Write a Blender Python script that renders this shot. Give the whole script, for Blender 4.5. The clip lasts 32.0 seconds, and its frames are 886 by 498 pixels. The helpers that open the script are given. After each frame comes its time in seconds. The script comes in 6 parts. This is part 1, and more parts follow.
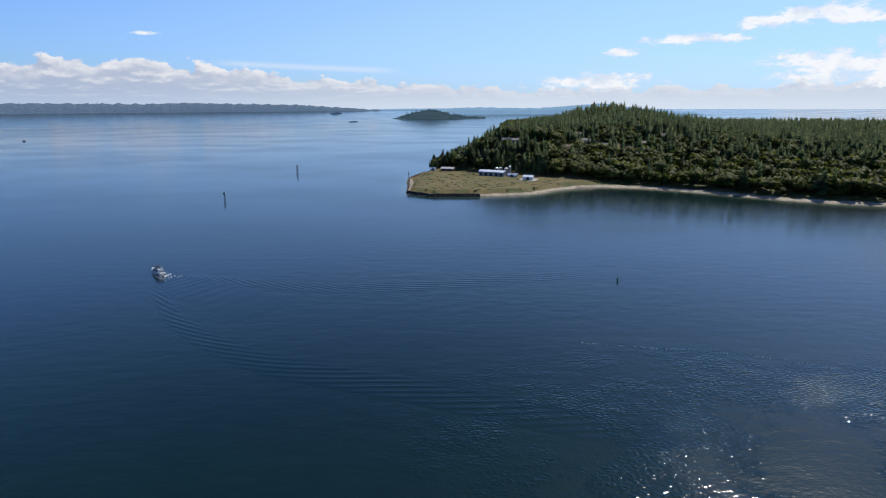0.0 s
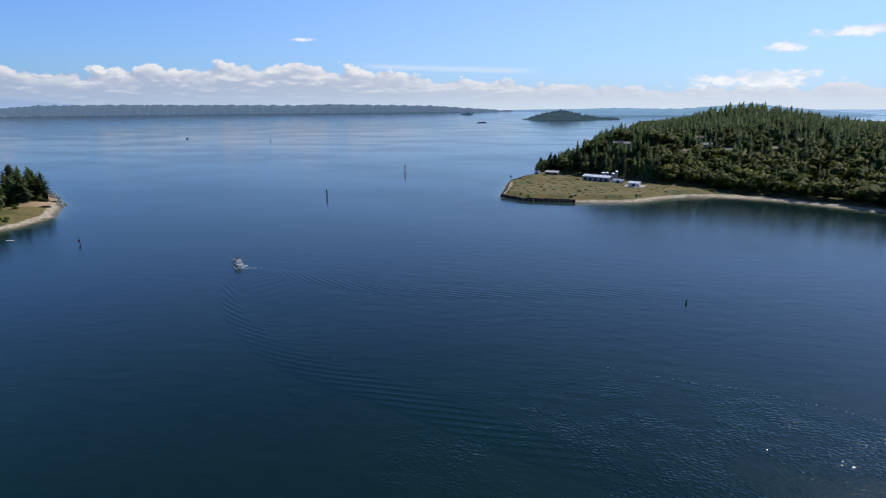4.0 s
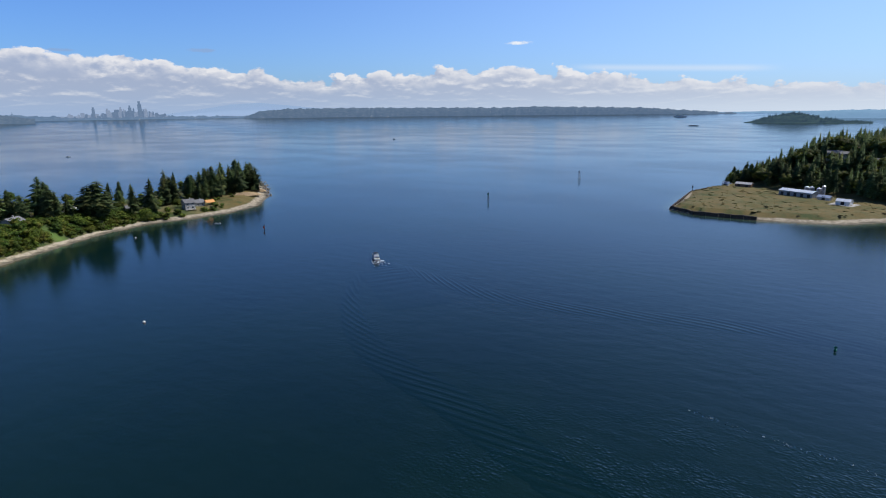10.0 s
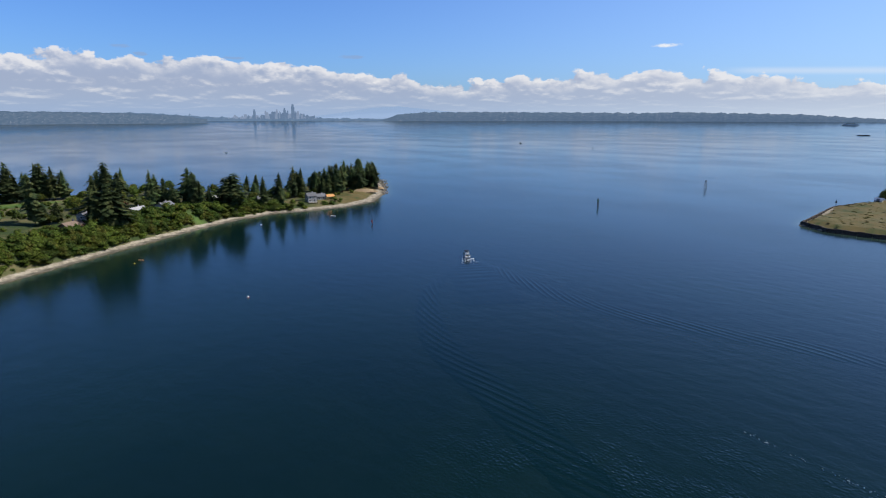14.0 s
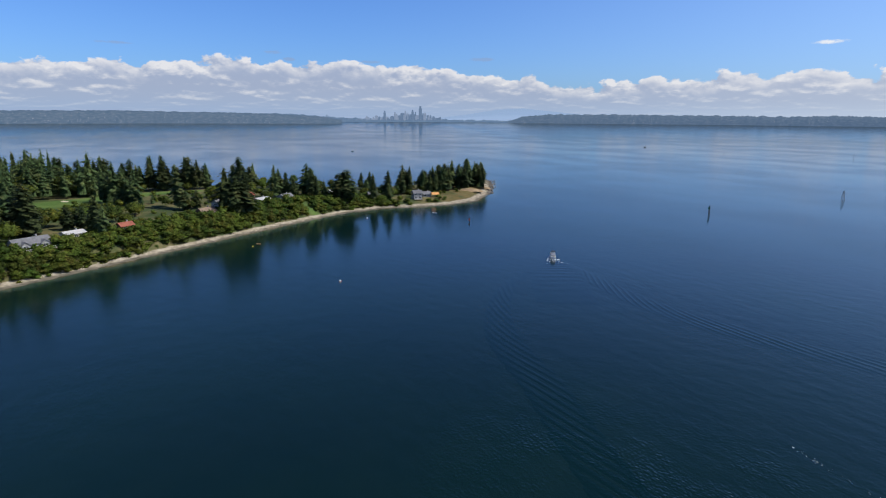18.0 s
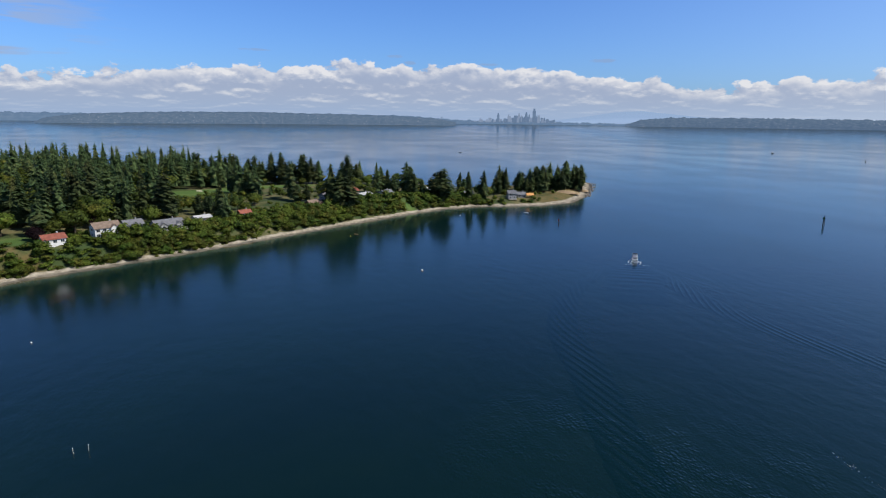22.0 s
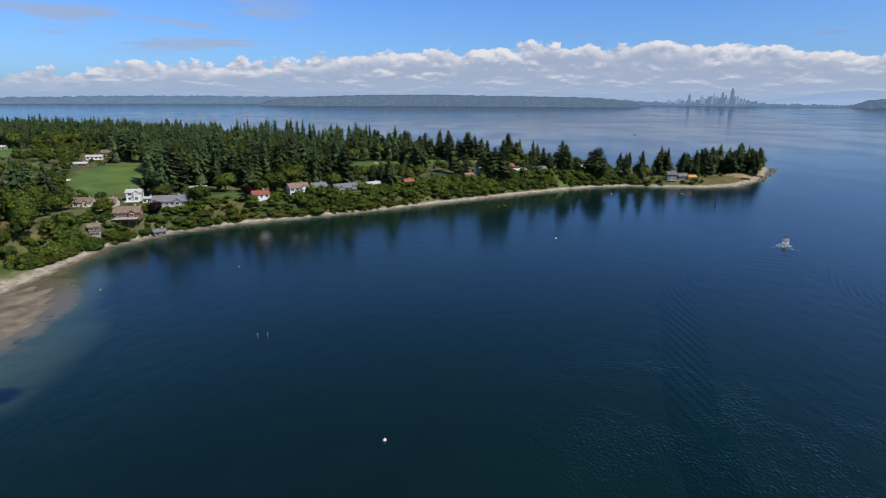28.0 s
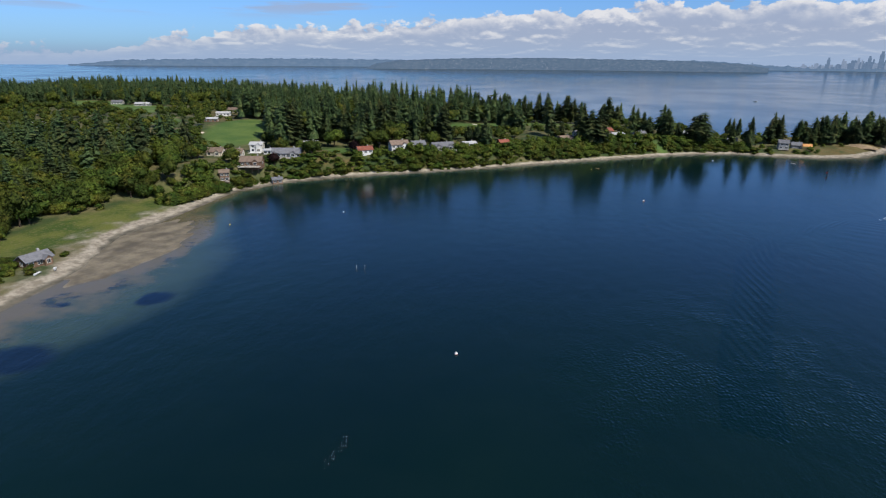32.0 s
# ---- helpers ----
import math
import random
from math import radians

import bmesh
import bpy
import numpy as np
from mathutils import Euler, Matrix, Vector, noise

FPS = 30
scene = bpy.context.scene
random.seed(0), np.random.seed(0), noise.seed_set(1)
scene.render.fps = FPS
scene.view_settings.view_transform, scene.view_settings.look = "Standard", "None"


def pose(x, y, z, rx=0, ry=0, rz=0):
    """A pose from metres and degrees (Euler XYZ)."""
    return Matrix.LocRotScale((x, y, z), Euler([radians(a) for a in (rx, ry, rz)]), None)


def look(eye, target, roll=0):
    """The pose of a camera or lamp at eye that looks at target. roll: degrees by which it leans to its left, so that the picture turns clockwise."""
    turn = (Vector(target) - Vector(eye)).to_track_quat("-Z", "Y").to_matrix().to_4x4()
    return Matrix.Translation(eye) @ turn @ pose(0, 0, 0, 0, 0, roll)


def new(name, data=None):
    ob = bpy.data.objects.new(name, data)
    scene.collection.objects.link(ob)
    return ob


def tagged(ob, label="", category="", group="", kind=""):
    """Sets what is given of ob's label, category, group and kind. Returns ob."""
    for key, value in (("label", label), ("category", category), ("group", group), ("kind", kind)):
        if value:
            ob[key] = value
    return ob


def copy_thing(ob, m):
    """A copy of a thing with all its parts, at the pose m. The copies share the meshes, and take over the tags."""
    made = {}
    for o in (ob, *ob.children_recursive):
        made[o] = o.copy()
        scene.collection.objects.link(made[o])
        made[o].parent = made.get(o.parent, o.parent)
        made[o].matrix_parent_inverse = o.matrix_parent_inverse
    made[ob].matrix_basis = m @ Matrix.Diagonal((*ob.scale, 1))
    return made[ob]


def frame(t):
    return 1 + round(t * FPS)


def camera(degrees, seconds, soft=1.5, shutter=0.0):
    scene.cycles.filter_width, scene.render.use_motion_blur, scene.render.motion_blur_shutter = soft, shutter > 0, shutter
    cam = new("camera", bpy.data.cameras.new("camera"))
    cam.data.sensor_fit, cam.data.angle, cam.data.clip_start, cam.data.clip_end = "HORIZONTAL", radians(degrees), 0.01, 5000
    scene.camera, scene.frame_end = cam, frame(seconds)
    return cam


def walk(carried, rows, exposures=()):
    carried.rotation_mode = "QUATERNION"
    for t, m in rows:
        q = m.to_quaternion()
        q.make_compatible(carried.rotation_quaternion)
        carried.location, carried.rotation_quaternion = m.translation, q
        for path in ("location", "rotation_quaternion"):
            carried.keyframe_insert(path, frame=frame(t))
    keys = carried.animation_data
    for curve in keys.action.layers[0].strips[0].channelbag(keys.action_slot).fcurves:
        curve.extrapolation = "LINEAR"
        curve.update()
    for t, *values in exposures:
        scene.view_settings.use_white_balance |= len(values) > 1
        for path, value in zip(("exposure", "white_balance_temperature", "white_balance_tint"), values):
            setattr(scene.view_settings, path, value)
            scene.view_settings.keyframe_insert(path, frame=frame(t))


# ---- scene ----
cam = camera(75.2, 32.0, soft=1.1)
# seconds, place, turn about x, y and z
PATH = [
    (0, (-0.35, 2.50, 78.03), (75.87, 0.230, 1.907)),
    (0.5, (3.97, 3.72, 78.17), (75.88, 0.409, 3.562)),
    (1, (8.28, 4.95, 78.30), (75.89, 0.480, 5.184)),
    (1.5, (12.52, 6.18, 78.45), (75.92, 0.482, 6.829)),
    (2, (16.69, 7.40, 78.59), (75.91, 0.439, 8.419)),
    (2.5, (20.76, 8.61, 78.76), (75.97, 0.379, 10.006)),
    (3, (24.69, 9.81, 78.94), (75.96, 0.314, 11.651)),
    (3.5, (28.45, 11.02, 79.15), (75.97, 0.345, 13.343)),
    (5.5, (42.68, 15.93, 80.13), (76.02, 0.451, 20.158)),
    (6, (45.88, 17.27, 80.42), (76.05, 0.541, 21.888)),
    (6.5, (48.74, 18.71, 80.73), (76.08, 0.599, 23.565)),
    (7, (51.34, 20.19, 81.04), (76.10, 0.639, 25.274)),
    (7.5, (53.78, 21.66, 81.31), (76.11, 0.680, 26.919)),
    (8, (56.14, 23.06, 81.50), (76.14, 0.668, 28.489)),
    (8.5, (58.53, 24.36, 81.60), (76.21, 0.667, 30.077)),
    (9, (60.99, 25.54, 81.63), (76.26, 0.585, 31.746)),
    (9.5, (63.53, 26.66, 81.64), (76.29, 0.592, 33.418)),
    (10, (66.13, 27.74, 81.61), (76.32, 0.580, 35.105)),
    (10.5, (68.73, 28.80, 81.52), (76.37, 0.557, 36.818)),
    (11, (71.31, 29.83, 81.37), (76.46, 0.480, 38.491)),
    (11.5, (73.89, 30.83, 81.18), (76.52, 0.408, 40.136)),
    (12, (76.43, 31.85, 80.97), (76.55, 0.341, 41.730)),
    (12.5, (78.94, 32.90, 80.75), (76.61, 0.263, 43.375)),
    (13, (81.41, 33.97, 80.56), (76.73, 0.188, 45.003)),
    (13.5, (83.87, 35.06, 80.44), (76.77, 0.087, 46.588)),
    (14, (86.33, 36.13, 80.35), (76.81, 0.023, 48.195)),
    (14.5, (88.82, 37.20, 80.28), (76.84, -0.026, 49.776)),
    (16.5, (98.91, 41.39, 80.13), (76.97, -0.211, 55.750)),
    (17, (101.52, 42.38, 80.15), (76.94, -0.274, 57.273)),
    (17.5, (104.19, 43.33, 80.19), (76.94, -0.294, 58.840)),
    (18, (106.91, 44.25, 80.24), (76.97, -0.321, 60.447)),
    (18.5, (109.64, 45.16, 80.29), (76.97, -0.353, 61.942)),
    (19, (112.34, 46.07, 80.34), (76.97, -0.397, 63.424)),
    (19.5, (115.00, 47.00, 80.41), (76.99, -0.504, 64.839)),
    (20, (117.63, 47.96, 80.46), (77.01, -0.544, 66.154)),
    (20.5, (120.26, 48.93, 80.46), (77.01, -0.521, 67.447)),
    (21, (122.91, 49.89, 80.39), (77.07, -0.549, 68.719)),
    (21.5, (125.64, 50.81, 80.19), (77.08, -0.597, 70.058)),
    (22, (128.45, 51.72, 79.87), (77.11, -0.600, 71.617)),
    (22.5, (131.32, 52.63, 79.49), (77.15, -0.569, 73.252)),
    (23, (134.18, 53.61, 79.13), (77.17, -0.309, 74.683)),
    (23.5, (137.02, 54.67, 78.85), (77.21, -0.301, 76.134)),
    (24, (139.85, 55.82, 78.60), (77.28, -0.332, 77.502)),
    (24.5, (142.68, 57.02, 78.36), (77.36, -0.393, 78.958)),
    (25, (145.50, 58.27, 78.14), (77.39, -0.357, 80.509)),
    (25.5, (148.29, 59.55, 77.97), (77.32, -0.200, 82.004)),
    (27.5, (159.36, 64.56, 77.47), (75.61, -0.397, 87.818)),
    (28, (162.08, 65.70, 77.41), (75.32, -0.258, 89.090)),
    (28.5, (164.79, 66.70, 77.34), (74.94, -0.376, 90.325)),
    (29, (167.48, 67.63, 77.25), (74.19, -0.442, 91.609)),
    (29.5, (170.14, 68.52, 77.14), (73.33, -0.434, 92.853)),
    (30, (172.75, 69.38, 77.01), (72.60, -0.337, 94.160)),
    (30.5, (175.32, 70.24, 76.85), (72.13, -0.452, 95.439)),
    (31, (177.86, 71.12, 76.66), (71.89, -0.514, 96.764)),
    (31.5, (180.37, 72.03, 76.47), (71.91, -0.531, 98.015)),
    (32, (182.89, 72.94, 76.27), (71.91, -0.416, 99.282)),
]
walk(cam, [(t, pose(*place, *turn)) for t, place, turn in PATH], [(0, 0.06), (10, 0.02), (20, -0.02), (32, -0.04)])

# ---- light ----
SUN_AZ, SUN_EL = radians(36), radians(48)
sun_way = Vector((math.sin(SUN_AZ) * math.cos(SUN_EL), math.cos(SUN_AZ) * math.cos(SUN_EL), math.sin(SUN_EL)))
lamp = bpy.data.lights.new("sun", "SUN")
lamp.energy, lamp.angle, lamp.color = 4.8, radians(0.6), (1.0, 0.95, 0.87)
new("sun", lamp).matrix_world = look(sun_way * 900, (0, 0, 0))

world = bpy.data.worlds.new("sky")
scene.world = world
world.use_nodes = True
SKY_STRENGTH = 0.105


class Graph:
    """Short calls for shader nodes."""

    def __init__(self, tree):
        self.tree = tree
        tree.nodes.clear()

    def put(self, sock, value):
        if isinstance(value, bpy.types.NodeSocket):
            self.tree.links.new(value, sock)
        elif value is not None:
            if sock.type == "RGBA" and not isinstance(value, (int, float)):
                value = (*value[:3], 1)
            sock.default_value = value

    def node(self, kind, out=0, inputs=(), op=None, attribute=None):
        n = self.tree.nodes.new("ShaderNode" + kind)
        if op:
            n.operation = op
        if attribute:
            n.attribute_name = attribute
        for key, value in dict(inputs).items():
            self.put(n.inputs[key], value)
        return n.outputs[out]

    def math(self, op, a, b=None, c=None, clamp=False):
        n = self.tree.nodes.new("ShaderNodeMath")
        n.operation, n.use_clamp = op, clamp
        for k, v in enumerate((a, b, c)):
            if v is not None:
                self.put(n.inputs[k], v)
        return n.outputs[0]

    def span(self, value, low, high, a=0.0, b=1.0):
        n = self.tree.nodes.new("ShaderNodeMapRange")
        n.interpolation_type, n.clamp = "SMOOTHSTEP", True
        for k, v in zip(("Value", "From Min", "From Max", "To Min", "To Max"), (value, low, high, a, b)):
            self.put(n.inputs[k], v)
        return n.outputs[0]

    def mix(self, fac, a, b):
        n = self.tree.nodes.new("ShaderNodeMix")
        n.data_type = "RGBA"
        for k, v in ((0, fac), (6, a), (7, b)):
            self.put(n.inputs[k], v)
        return n.outputs[2]

    def noise(self, vector, scale, detail=4.0, rough=0.55, out=0):
        return self.node("TexNoise", out, {"Vector": vector, "Scale": scale, "Detail": detail, "Roughness": rough})

    def vec(self, x, y, z=0.0):
        return self.node("CombineXYZ", 0, {0: x, 1: y, 2: z})

    def stretch(self, vector, x, y, z):
        return self.node("Mapping", 0, {"Vector": vector, "Scale": (x, y, z)})

    def ramp(self, value, stops):
        n = self.tree.nodes.new("ShaderNodeValToRGB")
        e = n.color_ramp.elements
        for k, (at, v) in enumerate(stops):
            s = e[k] if k < 2 else e.new(at)
            s.position, s.color = at, (v, v, v, 1)
        self.put(n.inputs[0], value)
        return n.outputs[0]


def build_sky():
    g = Graph(world.node_tree)
    way = g.node("TexCoord", "Generated")
    xyz = g.tree.nodes.new("ShaderNodeSeparateXYZ")
    g.tree.links.new(way, xyz.inputs[0])
    az = g.math("MULTIPLY", g.math("ARCTAN2", xyz.outputs[0], xyz.outputs[1]), 180 / math.pi)
    el = g.math("MULTIPLY", g.math("ARCSINE", xyz.outputs[2]), 180 / math.pi)
    air = g.tree.nodes.new("ShaderNodeTexSky")
    air.sky_type, air.sun_disc, air.sun_elevation, air.sun_rotation = "NISHITA", False, SUN_EL, SUN_AZ
    air.air_density, air.dust_density, air.ozone_density, air.altitude = 1.0, 0.9, 2.6, 80
    blue = g.node("VectorMath", 0, {0: air.outputs[0], 1: (SKY_STRENGTH * 0.56, SKY_STRENGTH * 0.89, SKY_STRENGTH * 1.50)}, op="MULTIPLY")
    blue = g.node("VectorMath", 0, {0: blue, "Scale": g.span(el, 12.0, 38.0, 1.0, 0.60)}, op="SCALE")
    # haze brightens the air towards the sun
    bright = g.math("MULTIPLY", g.span(az, -75.0, 15.0, 0.0, 0.50), g.span(el, 28.0, 4.0, 0.06, 1.0))
    blue = g.mix(bright, blue, (0.50, 0.68, 0.93))
    # the bank of cumulus over the far shore: height of its tops round the horizon, in degrees
    tops = ((-140, 0.8), (-130, 1.1), (-122, 2.1), (-115, 2.8), (-106, 3.4), (-99, 3.9), (-93, 4.5), (-86, 4.7), (-80, 5.2), (-74, 5.1), (-66, 4.7),
            (-58, 4.0), (-53, 3.8), (-48, 3.0), (-42, 3.4), (-35, 3.7), (-28, 4.0), (-23, 3.4), (-15, 2.6), (-6, 2.1), (4, 1.6), (14, 1.4), (24, 1.6), (34, 2.0))
    height = g.math("MULTIPLY", g.ramp(g.math("DIVIDE", g.math("ADD", az, 140.0), 180.0), [((a + 140) / 180, h / 8) for a, h in tops]), 8.0)
    # billows: the same noise a little higher up gives the lit tops and the shaded bases
    flat = g.vec(az, g.math("MULTIPLY", el, 1.5))
    puff = g.noise(flat, 0.36, 8.0, 0.56)
    puff_up = g.noise(g.vec(g.math("ADD", az, 0.35), g.math("ADD", g.math("MULTIPLY", el, 1.5), 0.75)), 0.36, 8.0, 0.56)
    low = g.math("MULTIPLY", g.math("LOGARITHM", g.math("MAXIMUM", g.math("ADD", el, 0.55), 0.05), math.e), 5.0)
    wide_az = g.math("ADD", g.math("MULTIPLY", az, 0.62), 31.0)
    rows = g.noise(g.vec(wide_az, low), 0.50, 7.0, 0.56)
    rows_up = g.noise(g.vec(wide_az, g.math("ADD", low, 0.55)), 0.50, 7.0, 0.56)
    edge = g.math("ADD", height, g.math("MULTIPLY", g.math("SUBTRACT", puff, 0.53), 4.0))
    gap = g.math("SUBTRACT", edge, el)
    bank = g.span(gap, -0.04, 0.22)
    crest = g.math("MULTIPLY", g.span(gap, 1.7, 0.1), g.span(g.math("SUBTRACT", puff, puff_up), -0.16, 0.12))
    ledge = g.math("MULTIPLY", g.span(g.math("SUBTRACT", rows, rows_up), -0.06, 0.16), g.span(rows, 0.42, 0.66))
    lit = g.math("ADD", crest, g.math("MULTIPLY", ledge, 0.78), clamp=True)
    white = g.mix(g.span(el, 0.2, 2.8), (0.50, 0.57, 0.70), (0.82, 0.81, 0.83))
    grey = g.mix(g.span(el, 0.3, 3.0), (0.36, 0.45, 0.63), (0.37, 0.43, 0.58))
    body = g.mix(g.span(az, -60.0, 20.0, 0.0, 0.45), g.mix(lit, grey, white), (0.78, 0.80, 0.85))
    sky = g.mix(g.math("MULTIPLY", bank, 0.93), blue, body)
    # loose fair-weather clouds on the sunny side
    torn = g.math("MULTIPLY", g.math("SUBTRACT", g.noise(g.vec(az, g.math("MULTIPLY", el, 2.2)), 0.42, 8.0, 0.66), 0.5), 4.4)
    loose = None
    for ca, ce, ra, re in ((14.6, 4.4, 2.0, 0.55), (19.4, 5.4, 4.0, 0.5), (23.8, 5.3, 1.6, 0.4), (26.0, 6.4, 2.6, 0.7), (31.0, 6.7, 5.5, 1.0), (36.5, 8.2, 4.0, 1.4), (41.0, 8.6, 5.0, 1.8),
                           (30.5, 2.9, 5.5, 1.5), (37.5, 2.6, 6.0, 2.4), (46.0, 3.6, 6.0, 2.6), (12.5, 1.9, 6.5, 0.9), (-28.0, 5.9, 1.4, 0.22),
                           (45.0, 14.0, 6.0, 2.2), (53.0, 19.0, 8.0, 3.0), (41.0, 21.0, 4.0, 1.6)):
        u = g.math("DIVIDE", g.math("SUBTRACT", az, ca), ra)
        v = g.math("DIVIDE", g.math("SUBTRACT", el, ce), re)
        near = g.math("SUBTRACT", 1.0, g.math("ADD", g.math("MULTIPLY", u, u), g.math("MULTIPLY", v, v)))
        loose = near if loose is None else g.math("MAXIMUM", loose, near)
    thick = g.math("ADD", loose, torn)
    shade = g.mix(g.math("MULTIPLY", g.span(thick, 0.1, 0.9), g.span(puff, 0.38, 0.58)), (0.66, 0.74, 0.86), (0.90, 0.91, 0.94))
    sky = g.mix(g.math("MULTIPLY", g.math("MULTIPLY", g.span(thick, 0.0, 0.9), g.span(loose, -0.9, -0.2)), 0.95), sky, shade)
    # a thin sheet off the end of the bank, and shaded streaks over the open sound
    sheet = g.math("MULTIPLY", g.span(g.math("ABSOLUTE", g.math("SUBTRACT", el, g.math("ADD", 3.35, g.math("MULTIPLY", g.math("ADD", az, 14.0), -0.035)))), 0.42, 0.0),
                   g.math("MULTIPLY", g.span(az, -24.0, -20.0), g.span(az, -5.0, -9.0)))
    sky = g.mix(g.math("MULTIPLY", sheet, 0.38), sky, (0.80, 0.83, 0.88))
    streak = g.noise(g.vec(g.math("MULTIPLY", az, 0.5), g.math("MULTIPLY", el, 4.5)), 0.22, 5.0, 0.5)
    streak = g.math("MULTIPLY", g.span(streak, 0.48, 0.62), g.math("MULTIPLY", g.span(az, -96.0, -110.0), g.math("MULTIPLY", g.span(el, 3.2, 4.6), g.span(el, 11.0, 8.0))))
    sky = g.mix(g.math("MULTIPLY", streak, 0.75), sky, (0.36, 0.44, 0.62))
    # small shaded scraps that drift above the bank
    scraps = None
    for ca, ce, ra, re in ((-76.3, 5.6, 0.9, 0.22), (-74.8, 5.0, 0.6, 0.18), (-67.4, 4.9, 1.0, 0.15), (-57.0, 5.2, 1.4, 0.2), (-89.0, 5.8, 1.6, 0.16)):
        u, v = g.math("DIVIDE", g.math("SUBTRACT", az, ca), ra), g.math("DIVIDE", g.math("SUBTRACT", el, ce), re)
        near = g.math("SUBTRACT", 1.0, g.math("ADD", g.math("MULTIPLY", u, u), g.math("MULTIPLY", v, v)))
        scraps = near if scraps is None else g.math("MAXIMUM", scraps, near)
    sky = g.mix(g.math("MULTIPLY", g.span(g.math("ADD", scraps, torn), -0.1, 1.0), g.math("MULTIPLY", g.span(scraps, -0.8, 0.2), 0.6)), sky, (0.27, 0.38, 0.60))
    # haze that whitens the lowest degrees
    air = g.mix(g.span(az, -70.0, 10.0), (0.33, 0.45, 0.66), (0.66, 0.75, 0.86))
    sky = g.mix(g.span(el, 1.6, -0.6, 0.0, 0.8), sky, air)
    out = g.tree.nodes.new("ShaderNodeOutputWorld")
    back = g.node("Background", 0, {"Color": sky, "Strength": 1.0})
    g.tree.links.new(back, out.inputs[0])


build_sky()

# ---- materials ----


def material(name, base, rough=0.8, metal=0.0, vary=0.25, scale=0.5, bump=0.0, bump_scale=3.0, spec=0.3, second=None):
    """A surface with variation at two scales, in world metres, and a shift from piece to piece."""
    m = bpy.data.materials.new(name)
    m.use_nodes = True
    g = Graph(m.node_tree)
    at = g.node("NewGeometry", "Position")
    coarse = g.noise(at, scale, 3.0)
    fine = g.noise(at, scale * 9, 4.0, 0.65)
    dark = tuple(c * (1 - vary) for c in base)
    light = tuple(min(1, c * (1 + vary)) for c in (second or base))
    col = g.mix(g.span(coarse, 0.3, 0.7), dark, light)
    col = g.mix(g.math("MULTIPLY", g.span(fine, 0.35, 0.7), 0.35), col, tuple(c * (1 - 1.2 * vary) for c in base))
    some = g.node("ObjectInfo", "Random")
    hsv = g.node("HueSaturation", 0, {"Hue": 0.5, "Saturation": 1.0, "Value": g.span(some, 0.0, 1.0, 1 - vary * 0.5, 1 + vary * 0.5), "Color": col})
    normal = g.node("Bump", 0, {"Strength": bump, "Distance": 0.1, "Height": g.noise(at, bump_scale, 5.0)}) if bump else None
    shader = g.node("BsdfPrincipled", 0, {"Base Color": hsv, "Roughness": rough, "Metallic": metal, "Specular IOR Level": spec, "Normal": normal})
    out = g.tree.nodes.new("ShaderNodeOutputMaterial")
    g.tree.links.new(shader, out.inputs[0])
    return m


def foliage(name, dark, light, yellow, clump=0.06, through_light=0.54, gloss=0.2):
    """Leaves: hue drifts from tree to tree and from clump to clump."""
    m = bpy.data.materials.new(name)
    m.use_nodes = True
    g = Graph(m.node_tree)
    at = g.node("NewGeometry", "Position")
    island = g.node("NewGeometry", "Random Per Island")
    some = g.node("ObjectInfo", "Random")
    patch = g.noise(at, clump, 2.0)
    col = g.mix(g.span(patch, 0.35, 0.65), dark, light)
    col = g.mix(g.math("MULTIPLY", g.span(g.noise(at, clump * 2.3, 1.0), 0.52, 0.72), 0.8), col, yellow)
    twigs = g.noise(at, 0.85, 3.0, 0.65)
    value = g.math("MULTIPLY", g.span(island, 0.0, 1.0, 0.84, 1.16), g.span(some, 0.0, 1.0, 0.75, 1.25))
    value = g.math("MULTIPLY", value, g.span(twigs, 0.34, 0.66, 0.55, 1.45))
    rumple = g.node("Bump", 0, {"Strength": 0.8, "Distance": 0.9, "Height": twigs})
    hsv = g.node("HueSaturation", 0, {"Hue": g.span(some, 0, 1, 0.485, 0.515), "Saturation": 1.0, "Value": value, "Color": col})
    leaf = g.node("BsdfPrincipled", 0, {"Base Color": hsv, "Roughness": 0.65, "Specular IOR Level": gloss, "Normal": rumple})
    glow = g.node("BsdfTranslucent", 0, {"Color": hsv, "Normal": rumple})
    shader = g.node("MixShader", 0, {0: through_light, 1: leaf, 2: glow})
    out = g.tree.nodes.new("ShaderNodeOutputMaterial")
    g.tree.links.new(shader, out.inputs[0])
    return m


